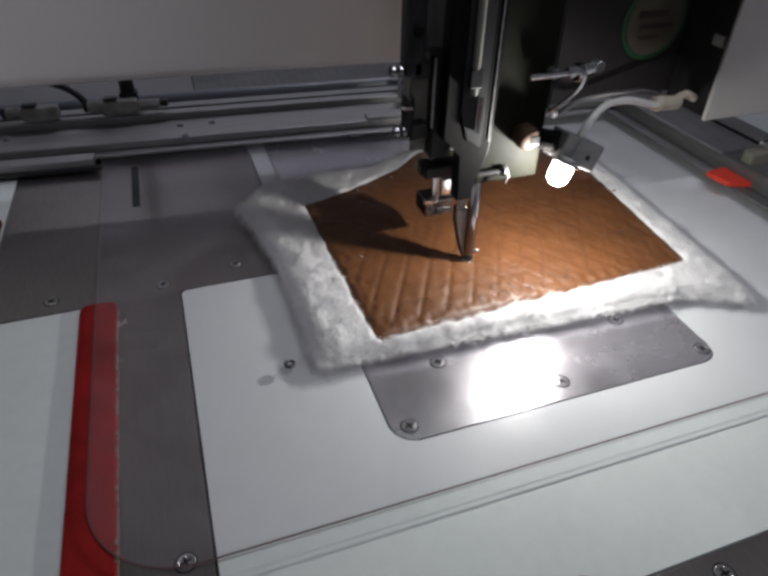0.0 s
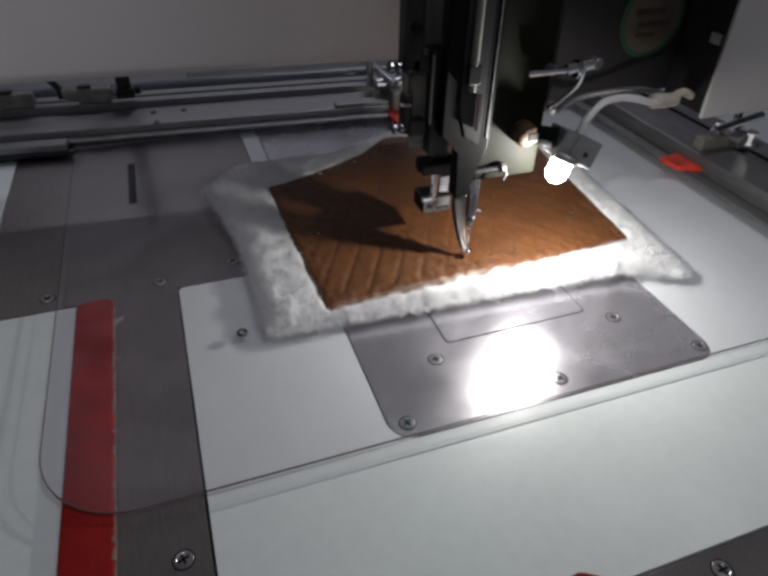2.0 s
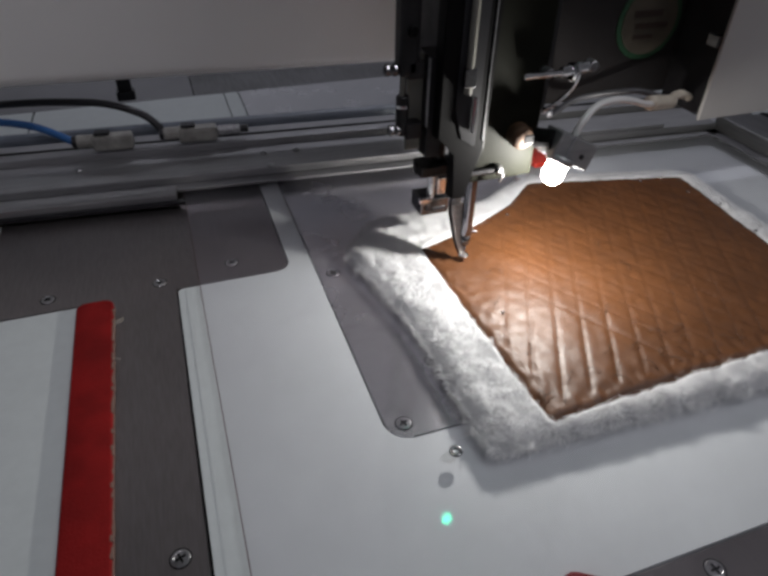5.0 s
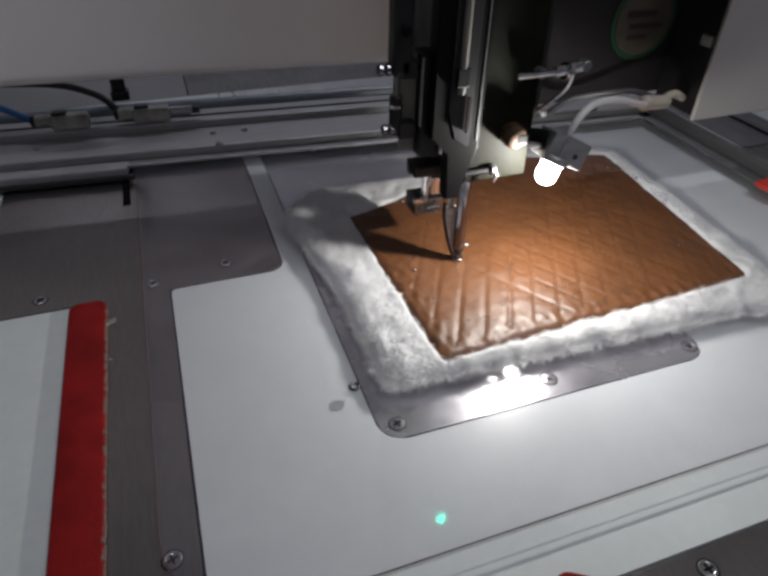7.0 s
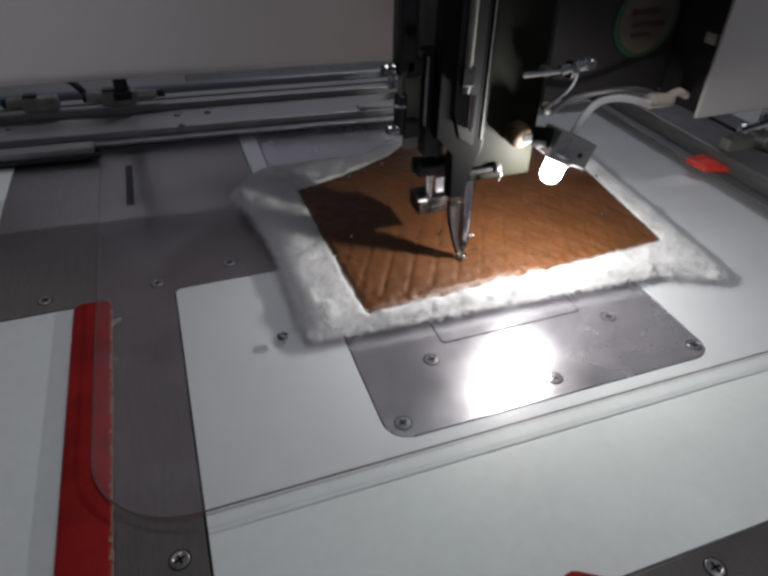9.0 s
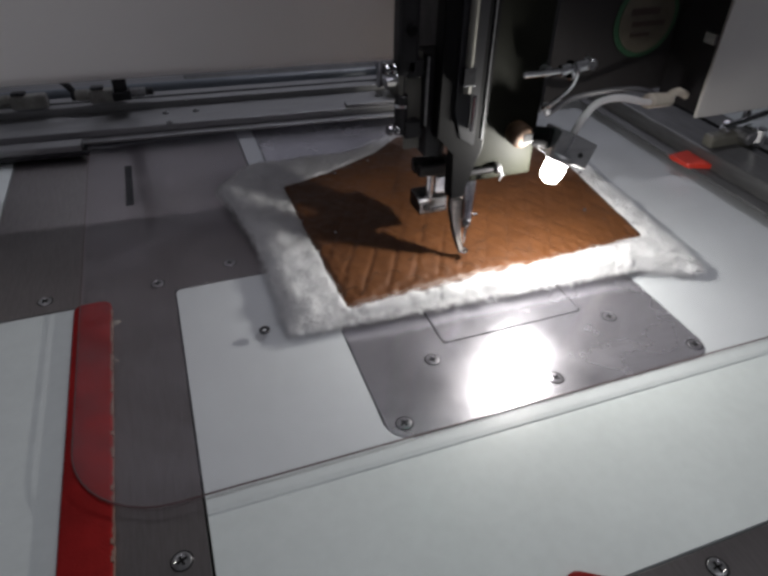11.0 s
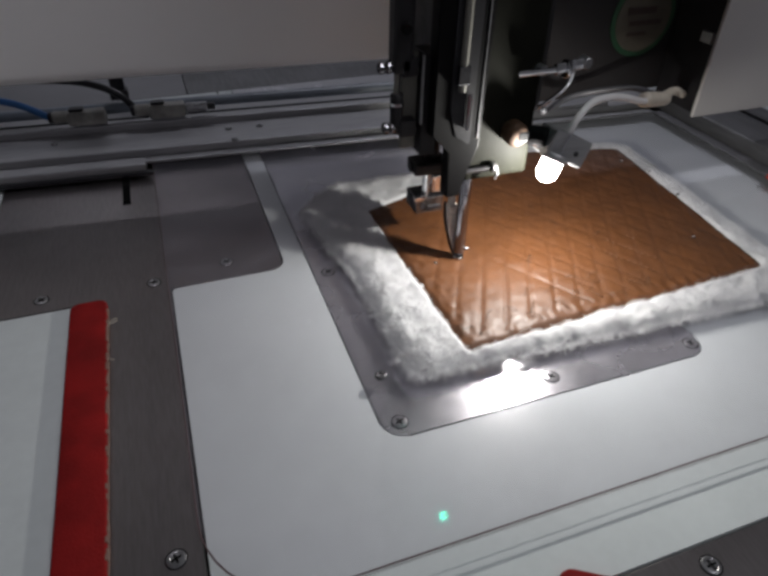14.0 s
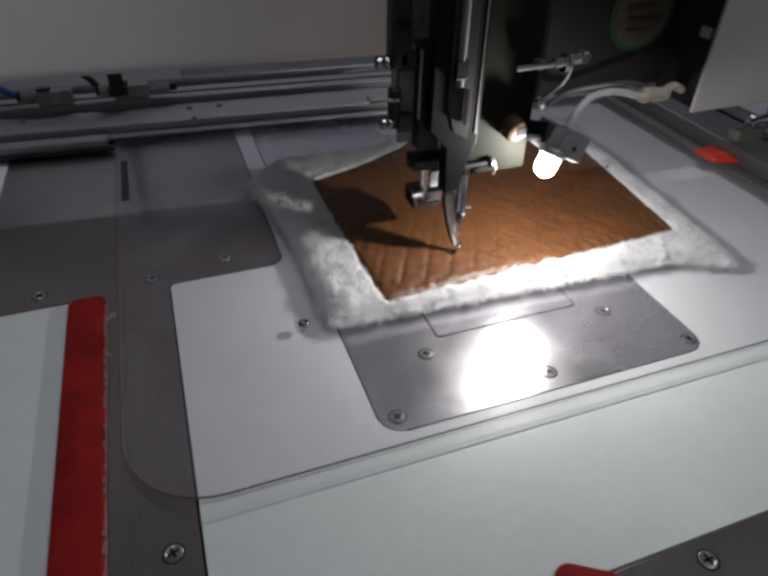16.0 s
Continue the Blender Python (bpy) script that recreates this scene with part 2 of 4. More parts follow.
def rounded(corners, steps=6):
    """Outline of a polygon whose corners (x, y, radius) are rounded."""
    out = []
    n = len(corners)
    for i, (x, y, r) in enumerate(corners):
        p, a, b = Vector((x, y)), Vector(corners[i - 1][:2]), Vector(corners[(i + 1) % n][:2])
        if r <= 0:
            out.append(p)
            continue
        u, w = (a - p).normalized(), (b - p).normalized()
        half = math.acos(max(-1, min(1, u.dot(w)))) / 2
        d = r / math.tan(half)
        c = p + (u + w).normalized() * (r / math.sin(half))
        s, e = p + u * d - c, p + w * d - c
        turn = math.atan2(s.x * e.y - s.y * e.x, s.dot(e))
        for k in range(steps + 1):
            g = turn * k / steps
            out.append(c + Vector((s.x * math.cos(g) - s.y * math.sin(g), s.x * math.sin(g) + s.y * math.cos(g))))
    return out


def rect(x0, y0, x1, y1, r=0.0):
    return rounded([(x0, y0, r), (x1, y0, r), (x1, y1, r), (x0, y1, r)])


def prism(points, z0, z1, bevel=0.0, bm=None):
    bm = bm or bmesh.new()
    low = [bm.verts.new((p[0], p[1], z0)) for p in points]
    top = [bm.verts.new((p[0], p[1], z1)) for p in points]
    n = len(points)
    bm.faces.new(low[::-1])
    cap = bm.faces.new(top)
    for i in range(n):
        bm.faces.new((low[i], low[(i + 1) % n], top[(i + 1) % n], top[i]))
    if bevel:
        bmesh.ops.bevel(bm, geom=list(cap.edges), offset=bevel, segments=2, affect="EDGES", profile=0.6)
    return bm


def box(x0, y0, z0, x1, y1, z1, bevel=0.0, bm=None, m=None, segments=2):
    bm = bm or bmesh.new()
    got = bmesh.ops.create_cube(bm, size=1)["verts"]
    for v in got:
        v.co = Vector(((x0 + x1) / 2 + v.co.x * (x1 - x0), (y0 + y1) / 2 + v.co.y * (y1 - y0), (z0 + z1) / 2 + v.co.z * (z1 - z0)))
    if bevel:
        edges = list({e for v in got for e in v.link_edges})
        got = bmesh.ops.bevel(bm, geom=edges, offset=bevel, segments=segments, affect="EDGES", profile=0.6)["verts"]
    if m:
        bmesh.ops.transform(bm, matrix=m, verts=[v for v in bm.verts if v.is_valid] if bevel else got)
    return bm


def lathe(profile, seg=24, m=None, bm=None):
    """Turned about z from rows of (radius, z)."""
    bm = bm or bmesh.new()
    rings = []
    for r, z in profile:
        if r < 1e-6:
            rings.append([bm.verts.new((0, 0, z))])
        else:
            rings.append([bm.verts.new((r * math.cos(2 * math.pi * k / seg), r * math.sin(2 * math.pi * k / seg), z)) for k in range(seg)])
    for a, b in zip(rings, rings[1:]):
        for k in range(seg):
            l = (k + 1) % seg
            quad = [a[k % len(a)], a[l % len(a)], b[l % len(b)], b[k % len(b)]]
            quad = list(dict.fromkeys(quad))
            if len(quad) > 2:
                bm.faces.new(quad)
    if m:
        bmesh.ops.transform(bm, matrix=m, verts=[v for r in rings for v in r])
    return bm


def rod(r, a, b, seg=16, chamfer=0.0, bm=None):
    """A round bar from a to b."""
    a, b = Vector(a), Vector(b)
    h = (b - a).length
    c = chamfer
    prof = [(0, 0), (r - c, 0), (r, c), (r, h - c), (r - c, h), (0, h)] if c else [(0, 0), (r, 0), (r, h), (0, h)]
    return lathe(prof, seg, Matrix.Translation(a) @ (b - a).to_track_quat("Z", "Y").to_matrix().to_4x4(), bm)


def tube(points, r, seg=10, bm=None, steps=6):
    """A hose through points, smoothed."""
    bm = bm or bmesh.new()
    P = [Vector(p) for p in points]
    path = []
    for i in range(len(P) - 1):
        p0, p1, p2, p3 = P[max(i - 1, 0)], P[i], P[i + 1], P[min(i + 2, len(P) - 1)]
        for k in range(steps):
            s = k / steps
            path.append(0.5 * (2 * p1 + (p2 - p0) * s + (2 * p0 - 5 * p1 + 4 * p2 - p3) * s * s + (3 * p1 - p0 - 3 * p2 + p3) * s ** 3))
    path.append(P[-1])
    rings = []
    for i, p in enumerate(path):
        d = (path[min(i + 1, len(path) - 1)] - path[max(i - 1, 0)]).normalized()
        side = d.orthogonal().normalized() if not rings else (last - d * last.dot(d)).normalized()
        last = side
        up = d.cross(side)
        rings.append([bm.verts.new(p + side * (r * math.cos(2 * math.pi * k / seg)) + up * (r * math.sin(2 * math.pi * k / seg))) for k in range(seg)])
    for a, b in zip(rings, rings[1:]):
        for k in range(seg):
            bm.faces.new((a[k], a[(k + 1) % seg], b[(k + 1) % seg], b[k]))
    bm.faces.new(rings[0][::-1])
    bm.faces.new(rings[-1])
    return bm


def screw_mesh(r):
    """A countersunk cross-head screw, its top at z 0."""
    return lathe([(r * 0.98, -0.0004), (r, 0.0002), (r * 0.93, 0.00055), (r * 0.70, 0.0007), (r * 0.62, 0.00045), (r * 0.3, 0.0005), (0, 0.0005)], 24)


def slot_mesh(r):
    bm = box(-r * 0.55, -r * 0.11, 0.0004, r * 0.55, r * 0.11, 0.00085)
    box(-r * 0.12, -r * 0.55, 0.0004, r * 0.12, r * 0.55, 0.0008, bm=bm)
    return lathe([(r * 1.14, 0.00002), (r * 1.14, 0.00012), (r * 0.98, 0.00012)], 24, bm=bm)


def screws(parent, spots, r=0.0042, turn=20):
    """Screws in a plate, each with its dark cross slot."""
    first = None
    for i, (x, y, z) in enumerate(spots):
        ob = part("screw", screw_mesh(r), SCREW, parent, smooth=False) if not first else new("screw", first.data)
        ob.parent = parent
        ob.location = (x, y, z)
        ob.rotation_euler = (0, 0, radians(turn + 37 * i))
        ring = part("cross_slot", slot_mesh(r), JOINT, ob) if not first else new("cross_slot", slot_data)
        ring.parent = ob
        if not first:
            first, slot_data = ob, ring.data
    return first


# ---- room ----
# Unseen enclosing room, added; its pale walls bounce light onto the machine.
def room():
    def slab(name, b, mat):
        tagged(part(name, box(*b), mat), kind="structure")

    slab("floor", (-4, -4, -0.85, 4, 4, -0.80), CONCRETE)
    slab("ceiling", (-4, -4, 2.6, 4, 4, 2.7), WALL)
    slab("wall_north", (-4, 4, -0.80, 4, 4.1, 2.6), WALL)
    slab("wall_south", (-4, -4.1, -0.80, 4, -4, 2.6), WALL)
    slab("wall_east", (4, -4, -0.80, 4.1, 4, 2.6), WALL)
    slab("wall_west", (-4.1, -4, -0.80, -4, 4, 2.6), WALL)


room()


def fill_light_housings():
    # Unseen housings, one over each added fill light.
    for x, y in ((-0.8, -2.4), (0.9, -0.9), (0.9, 1.6), (-0.5, 3.3)):
        t = thing("ceiling_lamp", "unseen ceiling housing over an added fill light", "ceiling lamp", "workshop ceiling lamps", at=(x, y, 2.6))
        part("housing", box(-0.62, -0.11, -0.03, 0.62, 0.11, 0.0, 0.004), WALL, t)


fill_light_housings()

# ---- machine table ----
SEAM_Y, WHITE_X, BACK_Y = -0.2194, -0.1887, 0.0405


def table():
    t = thing("machine_table", "white laminate sewing machine table with steel inlay plates", "table", at=(0, 0, -0.004))
    z0, z1 = 0.0, 0.004
    part("table_base", box(-0.75, -0.42, -0.03, 0.85, 0.62, -0.0004), JOINT, t, "dark table core under the plates")
    for x in (-0.7, 0.78):
        for y in (-0.37, 0.57):
            part("leg", box(x - 0.025, y - 0.025, -0.796, x + 0.025, y + 0.025, -0.03, 0.003), DARK_GREY, t)
    g = 0.00065
    # white working plate with the strip that runs back beside the needle plate
    pts = rounded([(WHITE_X + g, SEAM_Y + g, 0.002), (0.70, SEAM_Y + g, 0), (0.70, 0.40, 0), (0.1090, 0.40, 0), (0.1090, -0.1240, 0.013),
                   (-0.0962, -0.1240, 0.013), (-0.0962, 0.40, 0), (-0.1115, 0.40, 0), (-0.1115, BACK_Y - g, 0.010), (WHITE_X + g, BACK_Y - g, 0.003)])
    part("white_plate", prism(pts, z0, z1, 0.0004), WHITE_TABLE, t, "white laminate working surface")
    part("white_side_plate", prism(rect(-0.74, SEAM_Y + g, -0.2500, BACK_Y - g), z0, z1, 0.0004), WHITE_TABLE, t)
    pts = rounded([(-0.2493, SEAM_Y + g, 0), (WHITE_X - g, SEAM_Y + g, 0), (WHITE_X - g, BACK_Y + g, 0.0), (-0.1125, BACK_Y + g, 0.011),
                   (-0.1125, 0.285, 0), (-0.308, 0.285, 0), (-0.308, BACK_Y + g, 0), (-0.2493, BACK_Y + g, 0)])
    part("steel_inlay", prism(pts, z0, z1, 0.0004), DULL_STEEL, t, "dull brushed stainless inlay plate")
    part("front_steel_plate", prism(rect(-0.74, -0.41, 0.84, SEAM_Y - g), z0, z1, 0.0004), DULL_STEEL, t, "stainless front edge plate")
    part("rear_plate", prism(rect(-0.74, 0.4010, -0.145, 0.61), z0, z1, 0.0004), REAR_PAINT, t, "dull grey rear plate")
    part("rear_side_plate", prism(rect(-0.144, 0.4010, 0.84, 0.61), z0, z1, 0.0004), RAIL, t, "dark grey rear plate")
    part("white_back_plate", prism(rect(-0.307, 0.2860, -0.1125, 0.4000), z0, z1, 0.0004), WHITE_TABLE, t)
    part("white_rear_side_plate", prism(rect(-0.74, BACK_Y + g, -0.3090, 0.4000), z0, z1, 0.0004), WHITE_TABLE, t)
    part("slot", box(-0.2165, 0.165, 0.0041, -0.2105, 0.238, 0.0046), JOINT, t, "narrow black slot in the table")
    screws(t, [(-0.2008, -0.1521, z1), (-0.2365, -0.1560, z1), (0.0117, -0.2288, z1), (-0.268, 0.054, z1), (-0.199, 0.051, z1), (-0.150, 0.060, z1)])
    return t


def red_strip(name, corners, height, label):
    bm = prism(rounded(corners, 4), 0.0, height, height * 0.35)
    ob = part(name, bm, RED_FOAM, smooth=True)
    return tagged(ob, label, "foam strip", "red foam strips")


def fray(strip, x, y0, y1, count, seed):
    """Short pale threads along a cut foam edge."""
    rng = random.Random(seed)
    for i in range(count):
        y = rng.uniform(y0, y1)
        a = rng.uniform(-0.9, 0.9)
        l = rng.uniform(0.003, 0.008)
        pts = [(x, y, 0.0032), (x + l * 0.5 * math.cos(a), y + l * 0.5 * math.sin(a), 0.0042), (x + l * math.cos(a), y + l * math.sin(a) + 0.001, 0.0030)]
        part("frayed_thread", tube(pts, 0.00018, 5, steps=3), CREAM, strip, "pale frayed thread")
    bm = bmesh.new()
    for k in range(90):
        y = y0 + (y1 - y0) * k / 90
        box(x - 0.0006, y, 0.0004, x + 0.0003 + 0.0004 * rng.random(), y + (y1 - y0) / 92, 0.0016 + 0.0022 * rng.random(), bm=bm)
    tagged(part("cut_backing", bm, BACKING, strip, "pale fabric backing on the cut edge"), kind="stuff")


def needle_plate():
    n = thing("needle_plate", "polished steel needle plate screwed flush into the table", "needle plate", at=(0, 0, -0.004))
    part("plate", prism(rounded([(-0.0952, -0.1230, 0.012), (0.1079, -0.1230, 0.012), (0.1079, 0.40, 0), (-0.0952, 0.40, 0)]), 0.0002, 0.0042, 0.0005), STEEL, n)
    part("slide_cover_joint", prism(rect(-0.0420, -0.0648, 0.0547, 0.05, 0.003), 0.0042, 0.00435), JOINT, n)
    part("slide_cover", prism(rect(-0.0412, -0.0640, 0.0539, 0.05, 0.003), 0.0042, 0.0046, 0.0002), STEEL, n, "sliding bobbin cover")
    screws(n, [(-0.0857, -0.1137, 0.0042), (0.1017, -0.1140, 0.0042), (-0.0534, -0.0751, 0.0042), (0.0068, -0.1110, 0.0042), (0.0683, -0.0753, 0.0042), (-0.0855, 0.0255, 0.0042)], 0.0042)
    return n


machine_table = table()
plate_thing = needle_plate()
long_strip = red_strip("red_foam_strip", [(-0.2495, -0.30, 0.003), (-0.2275, -0.30, 0.003), (-0.2275, 0.0385, 0.006), (-0.2495, 0.0385, 0.006)], 0.0036, "long red foam strip with frayed edges on the table")
fray(long_strip, -0.2275, -0.22, 0.030, 7, 4)
red_strip("red_foam_strip", [(-0.345, 0.075, 0.003), (-0.3105, 0.075, 0.003), (-0.3105, 0.172, 0.006), (-0.345, 0.172, 0.006)], 0.0036, "short dark red foam strip on the table")
red_strip("red_foam_pad", [(-0.085, -0.30, 0.003), (-0.012, -0.30, 0.003), (-0.030, -0.222, 0.006), (-0.052, -0.208, 0.006)], 0.0036, "ragged red foam pad at the table front")


# ---- moving work: clear sheet, batting, leather, carrying frame ----
def sheet():
    s = thing("acrylic_sheet", "clear acrylic template sheet lying on the table", "acrylic sheet")
    out = rounded([(-0.262, -0.1225, 0.046), (0.33, -0.1225, 0.004), (0.33, 0.31, 0.0), (-0.262, 0.31, 0.0)], 10)
    body = part("sheet", prism(out, 0.0012, 0.0034), ACRYLIC, s)
    body.data.materials.append(ACRYLIC_BODY)
    for f in body.data.polygons:
        f.material_index = 0 if f.normal.z > 0.9 else 1
    # cut edge: a thin band round the sheet
    bm = bmesh.new()
    n = len(out)
    for i in range(n):
        a, b = out[i], out[(i + 1) % n]
        c = Vector((0.03, 0.09))
        ring, rim = [], []
        for p in (a, b):
            o = Vector((max(-1, min(1, (p.x - c.x) / 0.294)), max(-1, min(1, (p.y - c.y) / 0.2125)))) * 0.0003
            ring.append((p.x + o.x, p.y + o.y))
            rim.append((p.x - o.x * 0.8, p.y - o.y * 0.8))
        # The second, lower band stands in for the sheet's shadow line.
        for lo, hi in ((0.0028, 0.0036), (0.0011, 0.0014)):
            bm.faces.new([bm.verts.new((*ring[0], lo)), bm.verts.new((*ring[1], lo)), bm.verts.new((*ring[1], hi)), bm.verts.new((*ring[0], hi))])
        vt = [bm.verts.new((*ring[0], 0.0036)), bm.verts.new((*ring[1], 0.0036)), bm.verts.new((*rim[1], 0.0036)), bm.verts.new((*rim[0], 0.0036))]
        bm.faces.new(vt)
    part("cut_edge", bm, ACRYLIC_EDGE_AND_SHADE, s, "reddish brown cut edge of the sheet, lower band as painted shadow")
    part("eyelet", lathe([(0.0016, 0), (0.0032, 0), (0.0034, 0.0008), (0.0028, 0.0014), (0.0016, 0.0012), (0.0016, 0)], 18, Matrix.Translation((-0.157, -0.0198, 0.0034))), MACHINED, s, "small metal eyelet", True)
    return s


LEATHER_OUT = rounded([(-0.1062, -0.0222, 0.005), (0.1250, -0.0115, 0.006), (0.1455, 0.180, 0.004), (0.012, 0.210, 0.012), (-0.018, 0.183, 0.02), (-0.069, 0.158, 0.02), (-0.1112, 0.1445, 0.003)], 5)
BATTING_OUT = rounded([(-0.1405, -0.027, 0.006), (-0.02, -0.0315, 0.02), (0.100, -0.0365, 0.02), (0.141, -0.057, 0.006), (0.148, 0.02, 0.03), (0.160, 0.190, 0.02), (0.02, 0.223, 0.02), (-0.04, 0.192, 0.03), (-0.128, 0.196, 0.02), (-0.158, 0.160, 0.01), (-0.141, 0.07, 0.05)], 5)


def inside(x, y, poly):
    """Distance to the outline, positive inside."""
    best, odd = 1e9, False
    n = len(poly)
    for i in range(n):
        (ax, ay), (bx, by) = poly[i], poly[(i + 1) % n]
        if (ay > y) != (by > y) and x < (bx - ax) * (y - ay) / (by - ay) + ax:
            odd = not odd
        dx, dy = bx - ax, by - ay
        s = max(0.0, min(1.0, ((x - ax) * dx + (y - ay) * dy) / (dx * dx + dy * dy + 1e-12)))
        best = min(best, math.hypot(x - ax - s * dx, y - ay - s * dy))
    return best if odd else -best


def smooth01(v):
    v = max(0.0, min(1.0, v))
    return v * v * (3 - 2 * v)


# seams: two families of lines, each (normal, first offset, spacing, count)
SEAM_A = (Vector((0.883, -0.469)), -0.1066, 0.0153, 22)
SEAM_B = (Vector((0.857, 0.515)), -0.0158, 0.0151, 16)


def seam_depth(x, y, edge):
    """How near a point is to a seam: 0 far, 1 on it."""
    fade = smooth01((edge - 0.006) / 0.006)
    best = 1.0
    for nrm, first, step, count in (SEAM_A, SEAM_B):
        d = nrm.x * x + nrm.y * y
        k = round((d - first) / step)
        if 0 <= k < count:
            best = min(best, abs(d - first - k * step) / (step / 2))
    return best, fade


def sheet_mesh(outline, cell, height, base, ragged=0.0):
    """A soft slab with its outline, its top at height(x, y, distance to the edge)."""
    pts = np.array([tuple(p) for p in outline])
    (x0, y0), (x1, y1) = pts.min(0) - cell, pts.max(0) + cell
    nx, ny = int((x1 - x0) / cell) + 2, int((y1 - y0) / cell) + 2
    poly = [tuple(p) for p in outline]
    top, bot, bm = {}, {}, bmesh.new()
    for i in range(nx):
        for j in range(ny):
            x, y = x0 + i * cell, y0 + j * cell
            d = inside(x, y, poly)
            if ragged:
                d += ragged * (noise.noise((x * 60, y * 60, 3.1)) + 0.5 * noise.noise((x * 200, y * 200, 1.7)))
            if d > -cell * 0.5:
                # pull the outermost points onto the outline
                if d < cell * 0.5:
                    e = cell * 0.25
                    gx = inside(x + e, y, poly) - inside(x - e, y, poly)
                    gy = inside(x, y + e, poly) - inside(x, y - e, poly)
                    l = math.hypot(gx, gy) or 1
                    x, y, d = x - gx / l * d, y - gy / l * d, 0.0
                top[i, j] = bm.verts.new((x, y, height(x, y, d)))
                bot[i, j] = bm.verts.new((x, y, base))
    for (i, j) in list(top):
        ks = [(i, j), (i + 1, j), (i + 1, j + 1), (i, j + 1)]
        if all(k in top for k in ks):
            bm.faces.new([top[k] for k in ks])
            bm.faces.new([bot[k] for k in ks[::-1]])
    inv = {v: k for k, v in top.items()}
    for e in [e for e in bm.edges if len(e.link_faces) == 1 and e.verts[0] in inv and e.verts[1] in inv]:
        a, b = e.verts
        try:
            bm.faces.new((a, b, bot[inv[b]], bot[inv[a]]))
        except ValueError:
            pass
    bmesh.ops.delete(bm, geom=[v for v in bm.verts if not v.link_faces], context="VERTS")
    return bm


BAT_TOP = 0.0102


def batting_height(x, y, d):
    covered = smooth01(inside(x, y, LEATHER_POLY) / 0.006 + 0.3)
    z = 0.0036 + (BAT_TOP - 0.0036) * (1 - (1 - min(1.0, max(0.0, d / 0.012))) ** 3)
    z += (0.0024 * noise.noise((x * 75, y * 75, 0.3)) + 0.0016 * noise.noise((x * 190, y * 190, 5.3))) * smooth01(d / 0.006)
    return max(0.0037, z) * (1 - covered) + 0.006 * covered


LEATHER_POLY = [tuple(p) for p in LEATHER_OUT]


def leather_height(x, y, d):
    s, fade = seam_depth(x, y, d)
    puff = (1 - (1 - s) ** 7) * fade + (1 - fade) * 0.8
    shallow = 0.36 + 0.64 * smooth01((0.075 - y) / 0.07) * smooth01((0.05 - x) / 0.08)
    z = 0.0098 + 0.0014 * puff * shallow + 0.0007 * noise.noise((x * 45, y * 45, 2.0)) + 0.0005 * noise.noise((x * 130, y * 130, 7.0)) + 0.0011 * smooth01(1.6 - d / 0.011) * noise.noise((x * 210, y * 120, 4.0))
    return 0.0092 + (z - 0.0092) * smooth01(d / 0.005) - 0.0010 * (1 - smooth01(d / 0.003))


def batting():
    b = thing("batting_sheet", "fluffy white polyester batting under the leather", "batting")
    part("pad", sheet_mesh(BATTING_OUT, 0.0022, batting_height, 0.0035, 0.0058), BATTING, b, smooth=True)
    # loose fibres on the margin
    rng = random.Random(5)
    bm = bmesh.new()
    poly = [tuple(p) for p in BATTING_OUT]
    made = 0
    while made < 30000:
        x, y = rng.uniform(-0.17, 0.17), rng.uniform(-0.07, 0.235)
        d = inside(x, y, poly)
        if d < -0.005 or d > 0.035 or (d < -0.001 and rng.random() < -d / 0.005) or (d > 0.006 and rng.random() < 0.6) or inside(x, y, LEATHER_POLY) > -0.001:
            continue
        made += 1
        z = max(batting_height(x, y, max(d, 0)), 0.0045)
        a, l, w = rng.uniform(0, 6.28), rng.uniform(0.003, 0.010), rng.uniform(0.00005, 0.00011)
        side = Vector((-math.sin(a), math.cos(a), 0)) * w
        bend = Vector((-math.sin(a), math.cos(a), 0)) * rng.uniform(-0.002, 0.002)
        lift = rng.uniform(0.0003, 0.0034)
        row = []
        for k in range(4):
            s = k / 3 - 0.5
            p = Vector((x + math.cos(a) * l * s, y + math.sin(a) * l * s, z + lift * (1 - 4 * s * s) - 0.0006)) + bend * (1 - 4 * s * s)
            p.z = max(p.z, 0.0038)
            row.append((bm.verts.new(p - side), bm.verts.new(p + side)))
        for u, v in zip(row, row[1:]):
            bm.faces.new((u[0], u[1], v[1], v[0]))
    tagged(part("fluff", bm, BATTING, b, "wispy loose white fibres"), kind="stuff")
    return b


PINS = [(0.1235, 0.1795), (0.1290, 0.1530), (0.1405, 0.1290), (0.104, 0.181), (-0.030, 0.166), (-0.064, 0.151), (0.103, 0.033), (-0.089, 0.062), (0.136, 0.088)]


